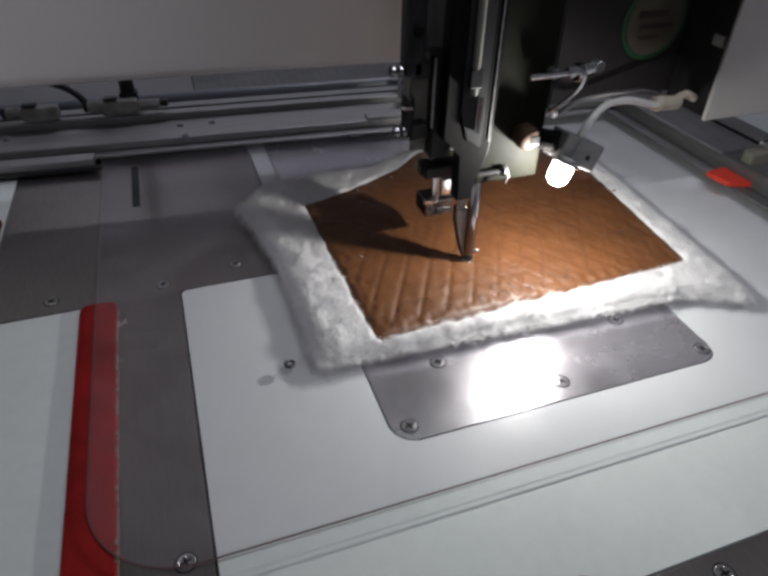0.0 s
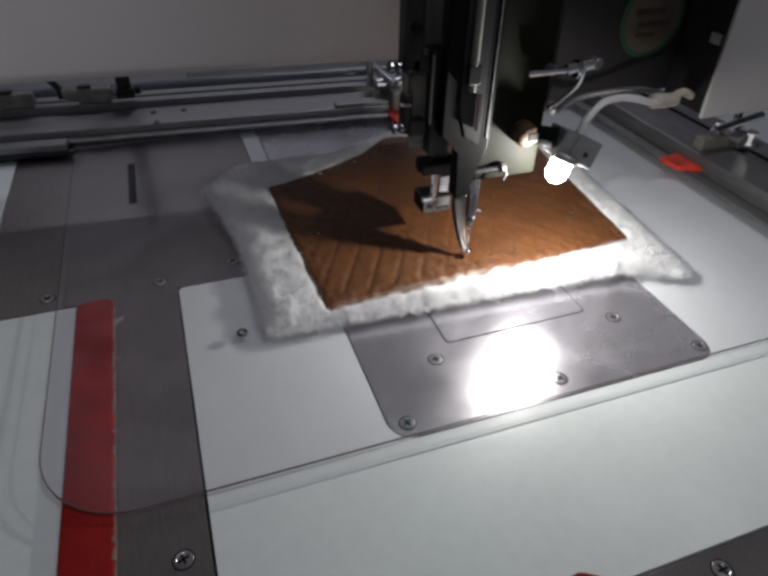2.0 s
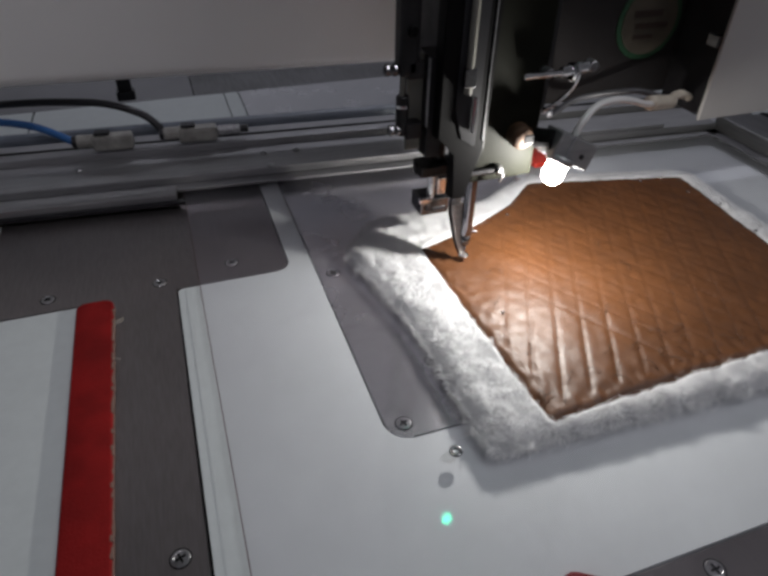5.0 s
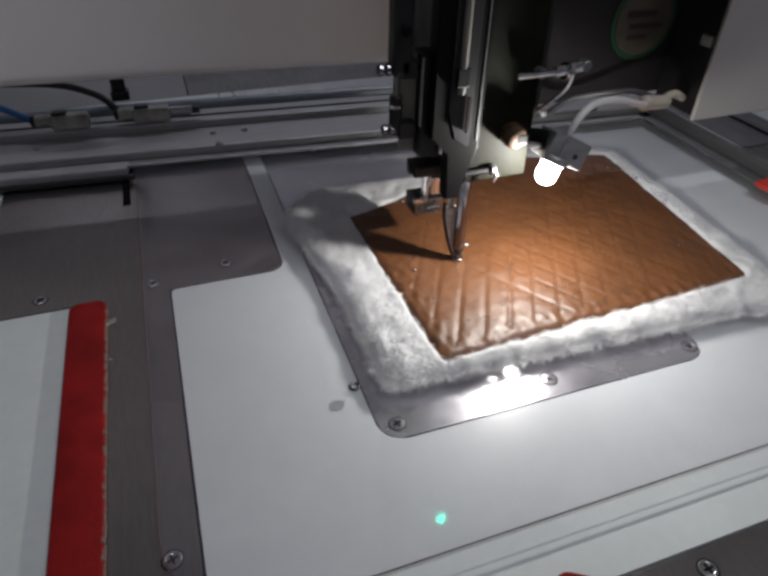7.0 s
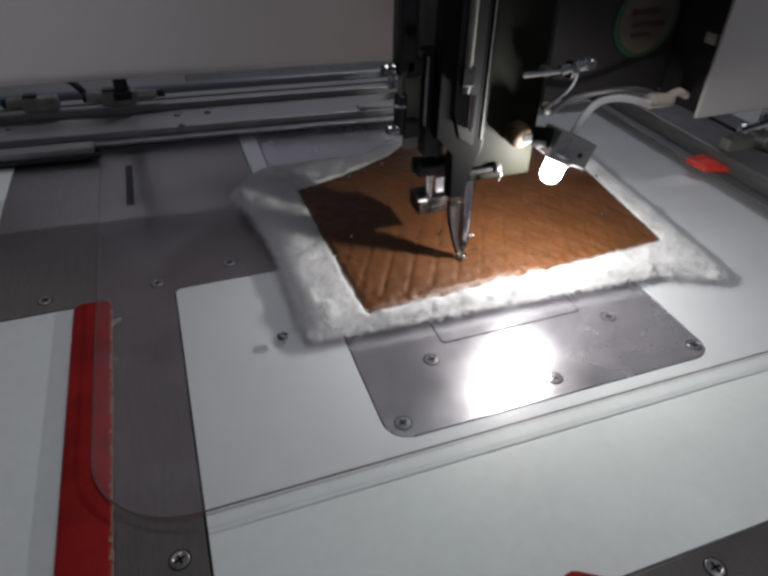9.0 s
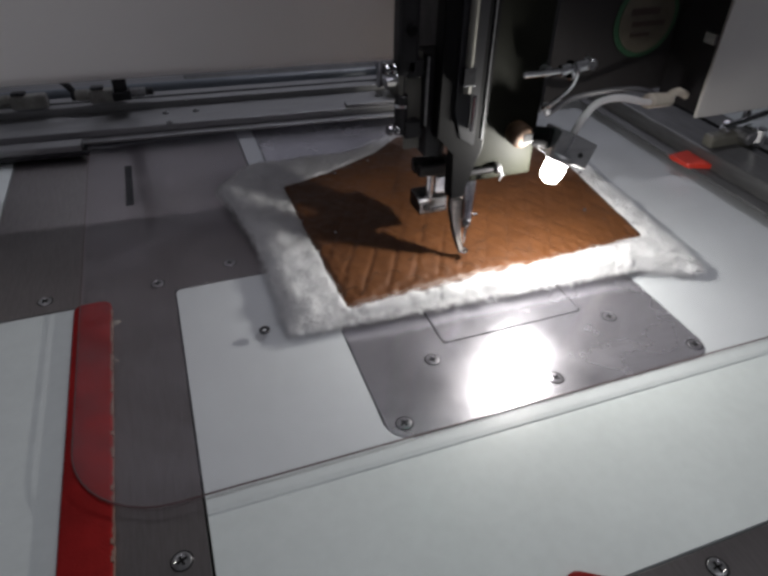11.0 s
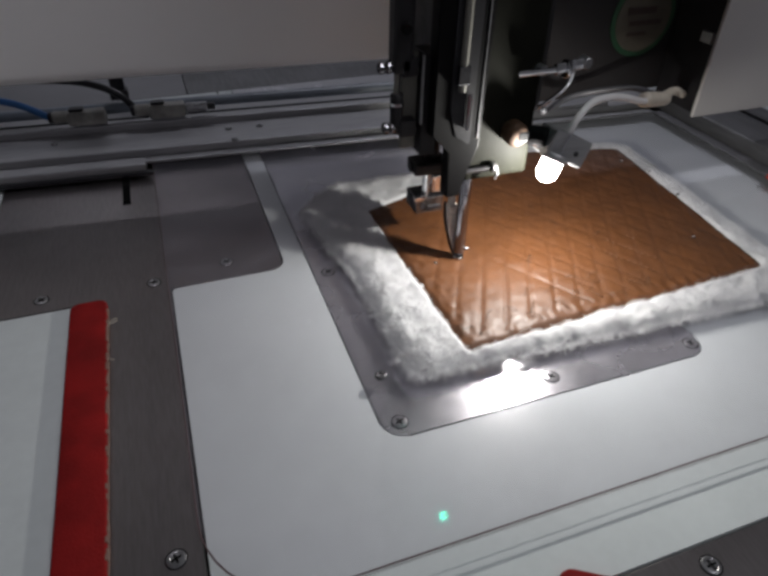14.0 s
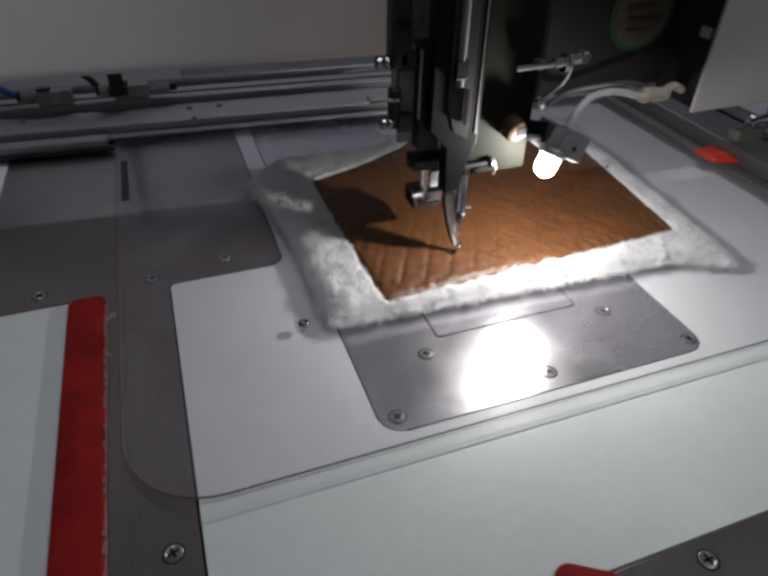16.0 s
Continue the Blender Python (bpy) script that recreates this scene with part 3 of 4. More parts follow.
def leather():
    l = thing("leather_panel", "brown leather panel quilted with a diamond stitch pattern", "leather panel")
    part("hide", sheet_mesh(LEATHER_OUT, 0.0013, leather_height, 0.0062), LEATHER, l, smooth=True)
    bm = bmesh.new()
    rng = random.Random(9)
    for nrm, first, step, count in (SEAM_A, SEAM_B):
        along = Vector((-nrm.y, nrm.x))
        for k in range(count):
            o = nrm * (first + k * step)
            for j in range(-80, 80):
                p = o + along * (j * 0.0042)
                d = inside(p.x, p.y, LEATHER_POLY)
                if d < 0.0085 or p.y > 0.05 or p.x > 0.06:
                    continue
                a, b = p - along * 0.0015, p + along * 0.0015
                za, zb = leather_height(a.x, a.y, d) + 0.0002, leather_height(b.x, b.y, d) + 0.0002
                w = nrm * 0.00026
                v = [bm.verts.new((a.x - w.x, a.y - w.y, za)), bm.verts.new((a.x + w.x, a.y + w.y, za)), bm.verts.new((b.x + w.x, b.y + w.y, zb)),
                     bm.verts.new((b.x - w.x, b.y - w.y, zb)), bm.verts.new((p.x, p.y, max(za, zb) + 0.00035))]
                for q0, q1 in ((0, 1), (1, 2), (2, 3), (3, 0)):
                    bm.faces.new((v[q0], v[q1], v[4]))
    for x, y in PINS:
        part("pin", lathe([(0.0011, 0), (0.0013, 0.0006), (0.0009, 0.0013), (0, 0.0015)], 8, Matrix.Translation((x, y, leather_height(x, y, 0.02) - 0.0002))), CHROME, l, "tiny shiny pin head", True)
    for i in range(26):
        x = rng.uniform(-0.105, 0.06)
        y = -0.010 + abs(rng.gauss(0, 0.016)) if i % 3 else rng.uniform(0.0, 0.11)
        a, pts = rng.uniform(0, 6.28), []
        for k in range(5):
            d = inside(x, y, LEATHER_POLY)
            z = leather_height(x, y, d) + 0.0004 if d > 0 else 0.0105
            pts.append((x, y, z + (0.0012 if k in (1, 2, 3) else 0.0)))
            a += rng.uniform(-0.7, 0.7)
            x, y = x + 0.0028 * math.cos(a), y + 0.0028 * math.sin(a)
        part("thread_end", tube(pts, 0.00016, 4, steps=3), LOOSE_THREAD, l, "dark loose thread end")
    tagged(part("stitching", bm, THREAD, l, "tan stitches in diagonal rows"), kind="stuff")
    return l


def frame_carrier():
    f = thing("clamp_frame", "grey aluminium feed frame that carries the template", "feed frame")
    turn = pose(-0.045, 0.272, 0, 0, 0, -4.6)

    def bar(name, b, mat, label="", bevel=0.0012):
        return part(name, box(*b, bevel, m=turn), mat, f, label)

    bar("back_lip", (-0.62, 0.0, 0.0040, 0.30, 0.014, 0.0065), ALUMINIUM, "thin clamping lip", 0.0006)
    bar("back_rail", (-0.62, 0.010, 0.0066, 0.30, 0.055, 0.0135), ALUMINIUM, "flat grey back rail")
    bar("back_profile", (-0.62, 0.055, 0.0050, 0.30, 0.085, 0.0200), ALUMINIUM, "grooved aluminium profile")
    bar("profile_groove", (-0.62, 0.0662, 0.0201, 0.30, 0.0700, 0.0204), JOINT, "", 0.0)
    bar("left_clamp_bar", (-0.62, -0.014, 0.0036, -0.222, 0.0005, 0.0105), ALUMINIUM, "clamp bar end")
    # Black strip stands in for the gap's shade under the clamp bar.
    bar("bar_shadow_strip", (-0.62, -0.0175, 0.0015, -0.216, -0.0135, 0.0045), BLACK_HOSE_AND_SHADE, "black strip painted as the shade under the clamp bar", 0.0)
    part("air_pipe", rod(0.0065, turn @ Vector((-0.60, 0.098, 0.0185)), turn @ Vector((0.28, 0.098, 0.0185)), 14), PIPE, f, "blue-grey air pipe")
    part("bright_insert", box(0.030, 0.012, 0.0136, 0.24, 0.024, 0.0165, 0.0006, m=turn), ALUMINIUM, f)
    for x, y in ((-0.148, 0.038), (-0.119, 0.038), (-0.144, 0.012), (-0.30, 0.038), (0.07, 0.038)):
        p = turn @ Vector((x, y, 0.0136))
        part("rail_screw", lathe([(0.0030, -0.001), (0.0030, 0.0012), (0.0024, 0.0018), (0.0012, 0.0018), (0.0012, 0.0008), (0, 0.0008)], 14, Matrix.Translation(p)), SCREW, f)
    # side rail
    part("side_lip", box(0.2420, -0.40, 0.0040, 0.2560, 0.262, 0.0065, 0.0006), RAIL, f)
    part("side_rail", box(0.2555, -0.42, 0.0040, 0.2930, 0.262, 0.0200, 0.0015), RAIL, f)
    part("side_profile", box(0.2935, -0.42, 0.0040, 0.345, 0.262, 0.0150, 0.0015), RAIL, f)
    part("side_groove", box(0.312, -0.42, 0.0151, 0.318, 0.262, 0.0154), JOINT, f)
    return f


def clip(m, name_label):
    """A toggle clamp with a red jaw on the feed frame."""
    c = thing("toggle_clamp", name_label, "clamp", "frame clamps")
    jaw = prism(rounded([(-0.022, 0.010, 0.002), (-0.020, -0.012, 0.004), (0.004, -0.021, 0.004), (0.020, -0.016, 0.003), (0.020, 0.004, 0.003), (0.002, 0.012, 0.004)], 4), 0.0072, 0.0112, 0.0012)
    for name, bm, mat, lab in (
        ("jaw", jaw, RED_PLASTIC, "red plastic jaw"),
        ("arm", box(0.006, -0.006, 0.0112, 0.060, 0.006, 0.0300, 0.003), GREY, ""),
        ("lever", rod(0.0045, (0.020, 0.0, 0.033), (0.085, 0.012, 0.036), 14, 0.001), CHROME, ""),
        ("nut", rod(0.0055, (0.050, -0.014, 0.020), (0.050, -0.014, 0.036), 6, 0.0008), CHROME, ""),
        ("bolt", rod(0.0035, (0.062, 0.016, 0.018), (0.062, 0.016, 0.046), 12, 0.0008), CHROME, ""),
        ("pivot", rod(0.006, (0.040, -0.016, 0.028), (0.040, 0.016, 0.028), 14, 0.001), SCREW, ""),
    ):
        bmesh.ops.transform(bm, matrix=m, verts=bm.verts)
        part(name, bm, mat, c, lab)
    return c


def air_fitting(m, kind):
    """A white pneumatic fitting on the back rail."""
    c = thing("air_fitting", "small white pneumatic hose fitting on the back rail", "hose fitting", "pneumatic fittings")
    pieces = [("body", box(-0.017, -0.006, 0.0, 0.016, 0.006, 0.013, 0.003), FITTING, ""),
              ("collar", rod(0.0055, (-0.029, 0, 0.008), (-0.016, 0, 0.008), 14, 0.001), FITTING, ""),
              ("release_ring", rod(0.0048, (-0.0325, 0, 0.008), (-0.0292, 0, 0.008), 14), BLACK_HOSE_AND_SHADE, "black release ring"),
              ("plug", box(-0.014, -0.004, 0.0132, -0.002, 0.004, 0.0155, 0.0005), BLACK_HOSE_AND_SHADE, "")]
    if kind:
        pieces.append(("nozzle", rod(0.0045, (0.0162, 0, 0.007), (0.036, 0, 0.007), 14, 0.001), SCREW, "grey metal nozzle"))
        pieces.append(("tip", rod(0.0035, (0.0362, 0, 0.007), (0.043, 0, 0.007), 12), BLACK_HOSE_AND_SHADE, ""))
    for name, bm, mat, lab in pieces:
        bmesh.ops.transform(bm, matrix=m, verts=bm.verts)
        part(name, bm, mat, c, lab)
    return c


def hose(name, label, points, r, mat):
    return tagged(part(name, tube(points, r), mat, smooth=True), label, "hose", "air hoses")


acrylic = sheet()
bat = batting()
hide = leather()
carrier = frame_carrier()
RIDERS = [
    clip(pose(0.2560, 0.083, 0.0, 0, 0, 0), "toggle clamp with a red jaw gripping the sheet edge"),
    clip(pose(0.046, 0.256, 0.0, 0, 0, 86), "toggle clamp with a red jaw on the back rail"),
    air_fitting(pose(-0.310, 0.352, 0.022, 0, 0, -4.6), 0),
    air_fitting(pose(-0.240, 0.348, 0.022, 0, 0, -4.6), 1),
    hose("blue_air_hose", "bent blue pneumatic hose", [(-0.341, 0.355, 0.030), (-0.375, 0.372, 0.042), (-0.43, 0.385, 0.045), (-0.52, 0.39, 0.03), (-0.60, 0.40, 0.006)], 0.0032, BLUE_HOSE),
    hose("black_air_hose", "bent black pneumatic hose", [(-0.268, 0.352, 0.030), (-0.285, 0.362, 0.046), (-0.33, 0.375, 0.056), (-0.43, 0.40, 0.050), (-0.56, 0.41, 0.02), (-0.62, 0.42, 0.006)], 0.0032, BLACK_HOSE_AND_SHADE),
]


# ---- sewing machine: arm, head, lamp ----
def machine():
    m = thing("sewing_machine", "white industrial pattern sewing machine with a black head", "sewing machine", at=(0, 0, 0.0))

    def P(name, bm, mat, label="", smooth=False, parent=None):
        return part(name, bm, mat, parent or m, label, smooth)

    along = Matrix.Translation((-0.2, 0.2190, 0)) @ Matrix.Rotation(radians(-4.4), 4, "Z")
    arm = box(-0.52, 0.0, 0.0799, 0.258, 0.034, 0.62, 0.012, segments=6, m=along)
    P("arm_cover", arm, WHITE_PAINT, "glossy white arm cover", True)
    P("arm_beam", box(-0.52, 0.0345, 0.33, 0.258, 0.15, 0.60, 0.006, m=along), WHITE_PAINT, "arm casting behind the cover")
    P("pillar", box(-0.95, 0.25, -0.8106, -0.78, 0.55, 0.62, 0.01), WHITE_PAINT)
    P("pillar_bridge", box(-0.80, 0.29, 0.14, -0.71, 0.36, 0.60, 0.004), WHITE_PAINT)
    P("head_body", box(-0.019, 0.016, 0.100, 0.056, 0.085, 0.60, 0.004), BLACK, "black head casting")
    P("head_neck", box(0.040, 0.0852, 0.105, 0.0568, 0.234, 0.60, 0.002), BLACK)
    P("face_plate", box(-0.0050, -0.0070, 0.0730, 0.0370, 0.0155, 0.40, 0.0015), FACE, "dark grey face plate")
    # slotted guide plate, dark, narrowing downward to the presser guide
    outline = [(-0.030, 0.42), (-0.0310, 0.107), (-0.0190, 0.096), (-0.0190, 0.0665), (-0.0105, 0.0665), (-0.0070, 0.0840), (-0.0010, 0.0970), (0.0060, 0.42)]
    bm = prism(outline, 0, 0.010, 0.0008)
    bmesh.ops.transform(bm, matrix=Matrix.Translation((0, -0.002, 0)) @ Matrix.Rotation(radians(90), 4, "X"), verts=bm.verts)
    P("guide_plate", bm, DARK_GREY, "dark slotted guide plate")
    slot = prism(rounded([(-0.0215, 0.122, 0.004), (-0.0165, 0.1055, 0.001), (-0.0075, 0.0995, 0.001), (-0.0040, 0.41, 0), (-0.0215, 0.41, 0)], 4), 0, 0.0006)
    bmesh.ops.transform(bm := slot, matrix=Matrix.Translation((0, -0.0121, 0)) @ Matrix.Rotation(radians(90), 4, "X"), verts=slot.verts)
    P("slot", bm, BLACK_HOSE_AND_SHADE, "black slot of the guide plate")
    P("guide_rod", rod(0.0022, (-0.0160, -0.0140, 0.132), (-0.0160, -0.0140, 0.40), 12), GREY)
    P("slide_block", box(-0.0195, -0.0162, 0.136, -0.0125, -0.0128, 0.146, 0.0006), MACHINED)
    P("take_up_rod", rod(0.0014, (-0.0110, -0.0145, 0.110), (-0.0110, -0.0145, 0.130), 10), CHROME)
    # Plate edge highlight made as a thin bright steel strip.
    P("polished_edge", box(-0.0030, -0.0126, 0.103, -0.0023, -0.0117, 0.40), SCREW, "bright strip as the plate's edge highlight")
    P("black_bracket", box(-0.0345, -0.004, 0.0925, -0.0245, 0.014, 0.1505, 0.0008), BLACK)
    P("bracket_edge", box(-0.0358, -0.0048, 0.112, -0.0347, -0.0030, 0.1500), SCREW, "bright strip on the bracket edge")
    P("bracket_plate", box(-0.0440, 0.0042, 0.0950, -0.0347, 0.0070, 0.1500, 0.0006), GREY)
    P("lever", box(-0.0510, -0.003, 0.140, -0.0400, 0.009, 0.30, 0.0025), BLACK, "black linkage lever")
    P("lever_pin", rod(0.0030, (-0.0455, -0.006, 0.164), (-0.0455, -0.003, 0.164), 12, 0.0006), DARK_GREY)
    for z, x0 in ((0.1435, -0.0590), (0.1095, -0.0560)):
        stud = P("stud", rod(0.0016, (x0, 0.002, z), (-0.034, 0.002, z), 10), MACHINED)
        P("stud_block", box(-0.0465, -0.003, z - 0.0048, -0.0370, 0.006, z + 0.0048, 0.001), BLACK, parent=stud)
        for k in range(3):
            x = x0 + 0.0005 + k * 0.0042
            P("nut", rod(0.0033 + 0.0002 * k, (x, 0.002, z), (x + 0.0030, 0.002, z), 12, 0.0007), MACHINED, parent=stud)
    P("piston_rod", rod(0.0015, (-0.0480, 0.002, 0.126), (-0.0480, 0.002, 0.142), 10), GREY)
    cyl = P("air_cylinder", rod(0.0037, (-0.0475, 0.002, 0.1065), (-0.0475, 0.002, 0.1290), 16, 0.0006), BLACK, "black mini air cylinder")
    P("ring", rod(0.0040, (-0.0475, 0.002, 0.1225), (-0.0475, 0.002, 0.1242), 16), CHROME, parent=cyl)
    P("cross_bar", box(-0.0262, 0.020, 0.0655, -0.0020, 0.036, 0.0738, 0.0018), BLACK, "black cross bar over the presser clamp")
    P("cross_bar_end", rod(0.0040, (-0.0275, 0.028, 0.0697), (-0.0262, 0.028, 0.0697), 14, 0.0008), BLACK)
    P("knob_stem", rod(0.0050, (-0.0112, 0.030, 0.0730), (-0.0112, 0.030, 0.1020), 16), BLACK)
    P("stop_rod", rod(0.0028, (-0.0139, 0.030, 0.0457), (-0.0139, 0.030, 0.0650), 14), CHROME)
    P("stop_block", box(-0.0105, 0.027, 0.0484, -0.0024, 0.035, 0.0600, 0.0006), CHROME)
    blk = P("clamp_block", box(-0.0222, 0.026, 0.0341, -0.0019, 0.044, 0.0457, 0.0008), MACHINED, "steel presser clamp block")
    P("clamp_flange", box(-0.0240, 0.0245, 0.0443, -0.0150, 0.0275, 0.0475, 0.0006), CHROME, "bright clamp flange", parent=blk)
    P("clamp_groove", box(-0.0135, 0.0252, 0.0372, -0.0040, 0.0262, 0.0392), BLACK_HOSE_AND_SHADE, parent=blk)
    P("clamp_screw", rod(0.0022, (-0.0175, 0.0254, 0.0396), (-0.0175, 0.0270, 0.0396), 14), BLACK_HOSE_AND_SHADE, parent=blk)
    P("presser_bar", rod(0.0026, (-0.0050, 0.0075, 0.0700), (-0.0050, 0.0075, 0.098), 16), CHROME)
    grd = P("thread_clamp", rod(0.0018, (-0.0080, -0.0095, 0.0810), (0.0125, -0.0095, 0.0810), 12), BLACK, "dark thread clamp rod")
    P("clamp_nut", rod(0.0034, (0.0105, -0.0095, 0.0810), (0.0138, -0.0095, 0.0810), 12, 0.0006), SCREW, parent=grd)
    P("hook_wire", tube([(0.0125, -0.0105, 0.0810), (0.0130, -0.0135, 0.0790), (0.0120, -0.0135, 0.0760), (0.0132, -0.0115, 0.0740)], 0.0009, 8), SCREW, "", True, parent=grd)
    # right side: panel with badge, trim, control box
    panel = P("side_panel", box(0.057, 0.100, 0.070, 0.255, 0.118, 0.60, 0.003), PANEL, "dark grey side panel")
    for k, (r, y, mat, lab) in enumerate(((0.0290, 0.0996, BADGE_GREEN, "green rim of the badge"), (0.0250, 0.0990, BADGE_GOLD, "worn gold badge face"))):
        P("badge_rim" if not k else "badge_face", lathe([(0, 0), (r, 0), (r, 0.0006), (0, 0.0006)], 40, Matrix.Translation((0.1930, y, 0.1285)) @ Matrix.Rotation(radians(90), 4, "X")), mat, lab, parent=panel)
    for k, (x, z, w, h) in enumerate(((-0.003, 0.006, 0.026, 0.005), (0.002, -0.003, 0.030, 0.004), (-0.004, -0.011, 0.018, 0.003))):
        P("badge_bar", box(0.1930 + x - w / 2, 0.0978, 0.1285 + z - h / 2, 0.1930 + x + w / 2, 0.0983, 0.1285 + z + h / 2), BADGE_RED, parent=panel)
    P("rear_column", box(0.060, 0.119, 0.30, 0.255, 0.30, 0.60, 0.004), WHITE_PAINT)
    P("cream_trim", box(0.2300, 0.072, 0.066, 0.262, 0.0985, 0.60, 0.003), CREAM, "cream plastic trim strip")
    P("control_box_body", box(0.2245, 0.0535, 0.066, 0.60, 0.098, 0.60), BLACK, "black gap behind the cover")
    P("control_box_cover", box(0.2225, 0.050, 0.0635, 0.62, 0.0532, 0.60, 0.0012), ENCLOSURE, "white control box cover")
    P("hinge", box(0.2218, 0.0555, 0.118, 0.2246, 0.066, 0.126, 0.0005), SCREW)
    led = P("indicator", lathe([(0, 0.0), (0.0048, 0), (0.0046, 0.003), (0.003, 0.005), (0, 0.0058)], 20, Matrix.Translation((0.0085, -0.0072, 0.302)) @ Matrix.Rotation(radians(90), 4, "X")), TEAL_GLOW, "lit teal indicator light", True)
    return m


machine_thing = machine()


def thread_guide():
    g = thing("thread_guide", "chrome thread guide rod with a wire loop on the head", "thread guide")
    y = -0.012
    part("rod", rod(0.0019, (0.0186, y, 0.1375), (0.0470, y, 0.1375), 14, 0.0006), CHROME, g)
    part("sleeve", rod(0.0032, (0.0420, y, 0.1375), (0.0615, y, 0.1400), 16, 0.0008), CHROME, g)
    part("end_cap", rod(0.0032, (0.0612, y - 0.0035, 0.1402), (0.0612, y + 0.003, 0.1402), 14, 0.0005), SCREW, g)
    part("loop", rod(0.0054, (0.0482, y, 0.1375), (0.0503, y, 0.1375), 18, 0.0006), CHROME, g)
    part("wire", tube([(0.0500, y - 0.004, 0.1435), (0.0506, y - 0.0055, 0.1390), (0.0500, y - 0.003, 0.1290), (0.0455, y + 0.003, 0.1190), (0.0405, y + 0.008, 0.1130)], 0.0012, 8), CHROME, g, "", True)
    part("stem", rod(0.003, (0.0350, y, 0.1375), (0.0345, -0.0068, 0.1375), 12), SCREW, g)
    return g


def lamp():
    l = thing("sewing_lamp", "small swivelling sewing lamp with a glowing white bulb", "lamp")
    up = -BULB_AXIS
    base = Matrix.Translation(BULB) @ up.to_track_quat("Z", "Y").to_matrix().to_4x4()
    r = 0.0064
    prof = [(0, -0.0076)] + [(r * math.sin(g), -0.0012 - r * math.cos(g)) for g in (0.15, 0.3, 0.45, 0.6, 0.75, 0.9, 1.05, 1.2, 1.4, 1.57)] + [(r, 0.006), (0, 0.006)]
    part("bulb", lathe(prof, 24, base), BULB_GLOW, l, "glowing white bulb", True)
    part("collar", lathe([(0, 0.0061), (0.0080, 0.0061), (0.0082, 0.0085), (0.0078, 0.0105), (0, 0.0105)], 24, base), ALUMINIUM, l, "", True)
    m = Matrix.Translation((0.0490, -0.0225, 0.0957)) @ Euler((radians(-8), radians(24), radians(-8))).to_matrix().to_4x4()
    house = part("housing", box(-0.0125, -0.0085, -0.0080, 0.0140, 0.0105, 0.0080, 0.0012, m=m), ALUMINIUM, l, "brushed metal lamp housing")
    part("screw_hole", rod(0.0016, m @ Vector((0.006, -0.0088, -0.001)), m @ Vector((0.006, -0.0080, -0.001)), 14), BLACK_HOSE_AND_SHADE, house)
    part("edge_strip", box(-0.0045, -0.0092, -0.0081, -0.0036, -0.0083, 0.0081, m=m), CHROME, house)
    part("hinge_block", rod(0.0060, (0.0310, -0.0135, 0.1010), (0.0385, -0.0225, 0.1020), 16, 0.001), DARK_GREY, l)
    part("hinge_screw", rod(0.0032, (0.0335, -0.021, 0.0990), (0.0335, -0.012, 0.0990), 12, 0.0006), CHROME, l)
    part("brass_knob", lathe([(0, 0), (0.0060, 0), (0.0072, 0.002), (0.0072, 0.009), (0.0055, 0.011), (0, 0.011)], 20, Matrix.Translation((0.0215, -0.0072, 0.1030)) @ Matrix.Rotation(radians(90), 4, "X")), BRASS, l, "worn brass knob", True)
    part("bracket", box(0.0210, -0.0185, 0.0990, 0.0380, -0.0130, 0.1055, 0.001), DARK_GREY, l)
    return l


def lamp_cable():
    pts = [(0.0525, -0.0225, 0.1035), (0.0565, -0.0225, 0.1118), (0.0680, -0.018, 0.1180), (0.0850, -0.012, 0.1172), (0.1020, -0.006, 0.1128), (0.1290, 0.010, 0.1020), (0.165, 0.035, 0.089), (0.205, 0.062, 0.078)]
    tagged(part("lamp_cable", tube(pts, 0.0022, 10), WHITE_CABLE, smooth=True), "thin white lamp cable arching to the control box", "cable")
    c = thing("cable_wrap", "lump of cream tape round the lamp cable", "cable wrap")
    part("wrap", tube([(0.140, 0.018, 0.0985), (0.160, 0.033, 0.0915), (0.178, 0.046, 0.0850), (0.197, 0.058, 0.0790)], 0.0052, 10), CREAM, c, "", True)
    part("tie", tube([(0.185, 0.050, 0.0830), (0.205, 0.060, 0.0835), (0.222, 0.066, 0.0770)], 0.0032, 8), CREAM, c, "", True)
    tagged(part("grey_cable", tube([(0.062, 0.020, 0.100), (0.085, 0.05, 0.085), (0.12, 0.07, 0.085), (0.150, 0.05, 0.095), (0.172, 0.045, 0.090)], 0.0022, 8), GREY_CABLE, smooth=True), "thin grey cable behind the lamp cable", "cable")


thread_guide()
sewing_lamp = lamp()
lamp_cable()


def cable_clip():
    c = thing("hose_bracket", "black plastic hose bracket under the machine arm", "bracket")
    part("bracket", box(-0.2165, 0.331, 0.0330, -0.2035, 0.339, 0.0860, 0.0015), BLACK_HOSE_AND_SHADE, c)
    part("foot", box(-0.2185, 0.327, 0.0270, -0.2015, 0.341, 0.0360, 0.0015), BLACK_HOSE_AND_SHADE, c)
    part("stay", box(-0.2150, 0.240, 0.0862, -0.2050, 0.339, 0.0920, 0.001), BLACK_HOSE_AND_SHADE, c)
    return c


cable_clip()


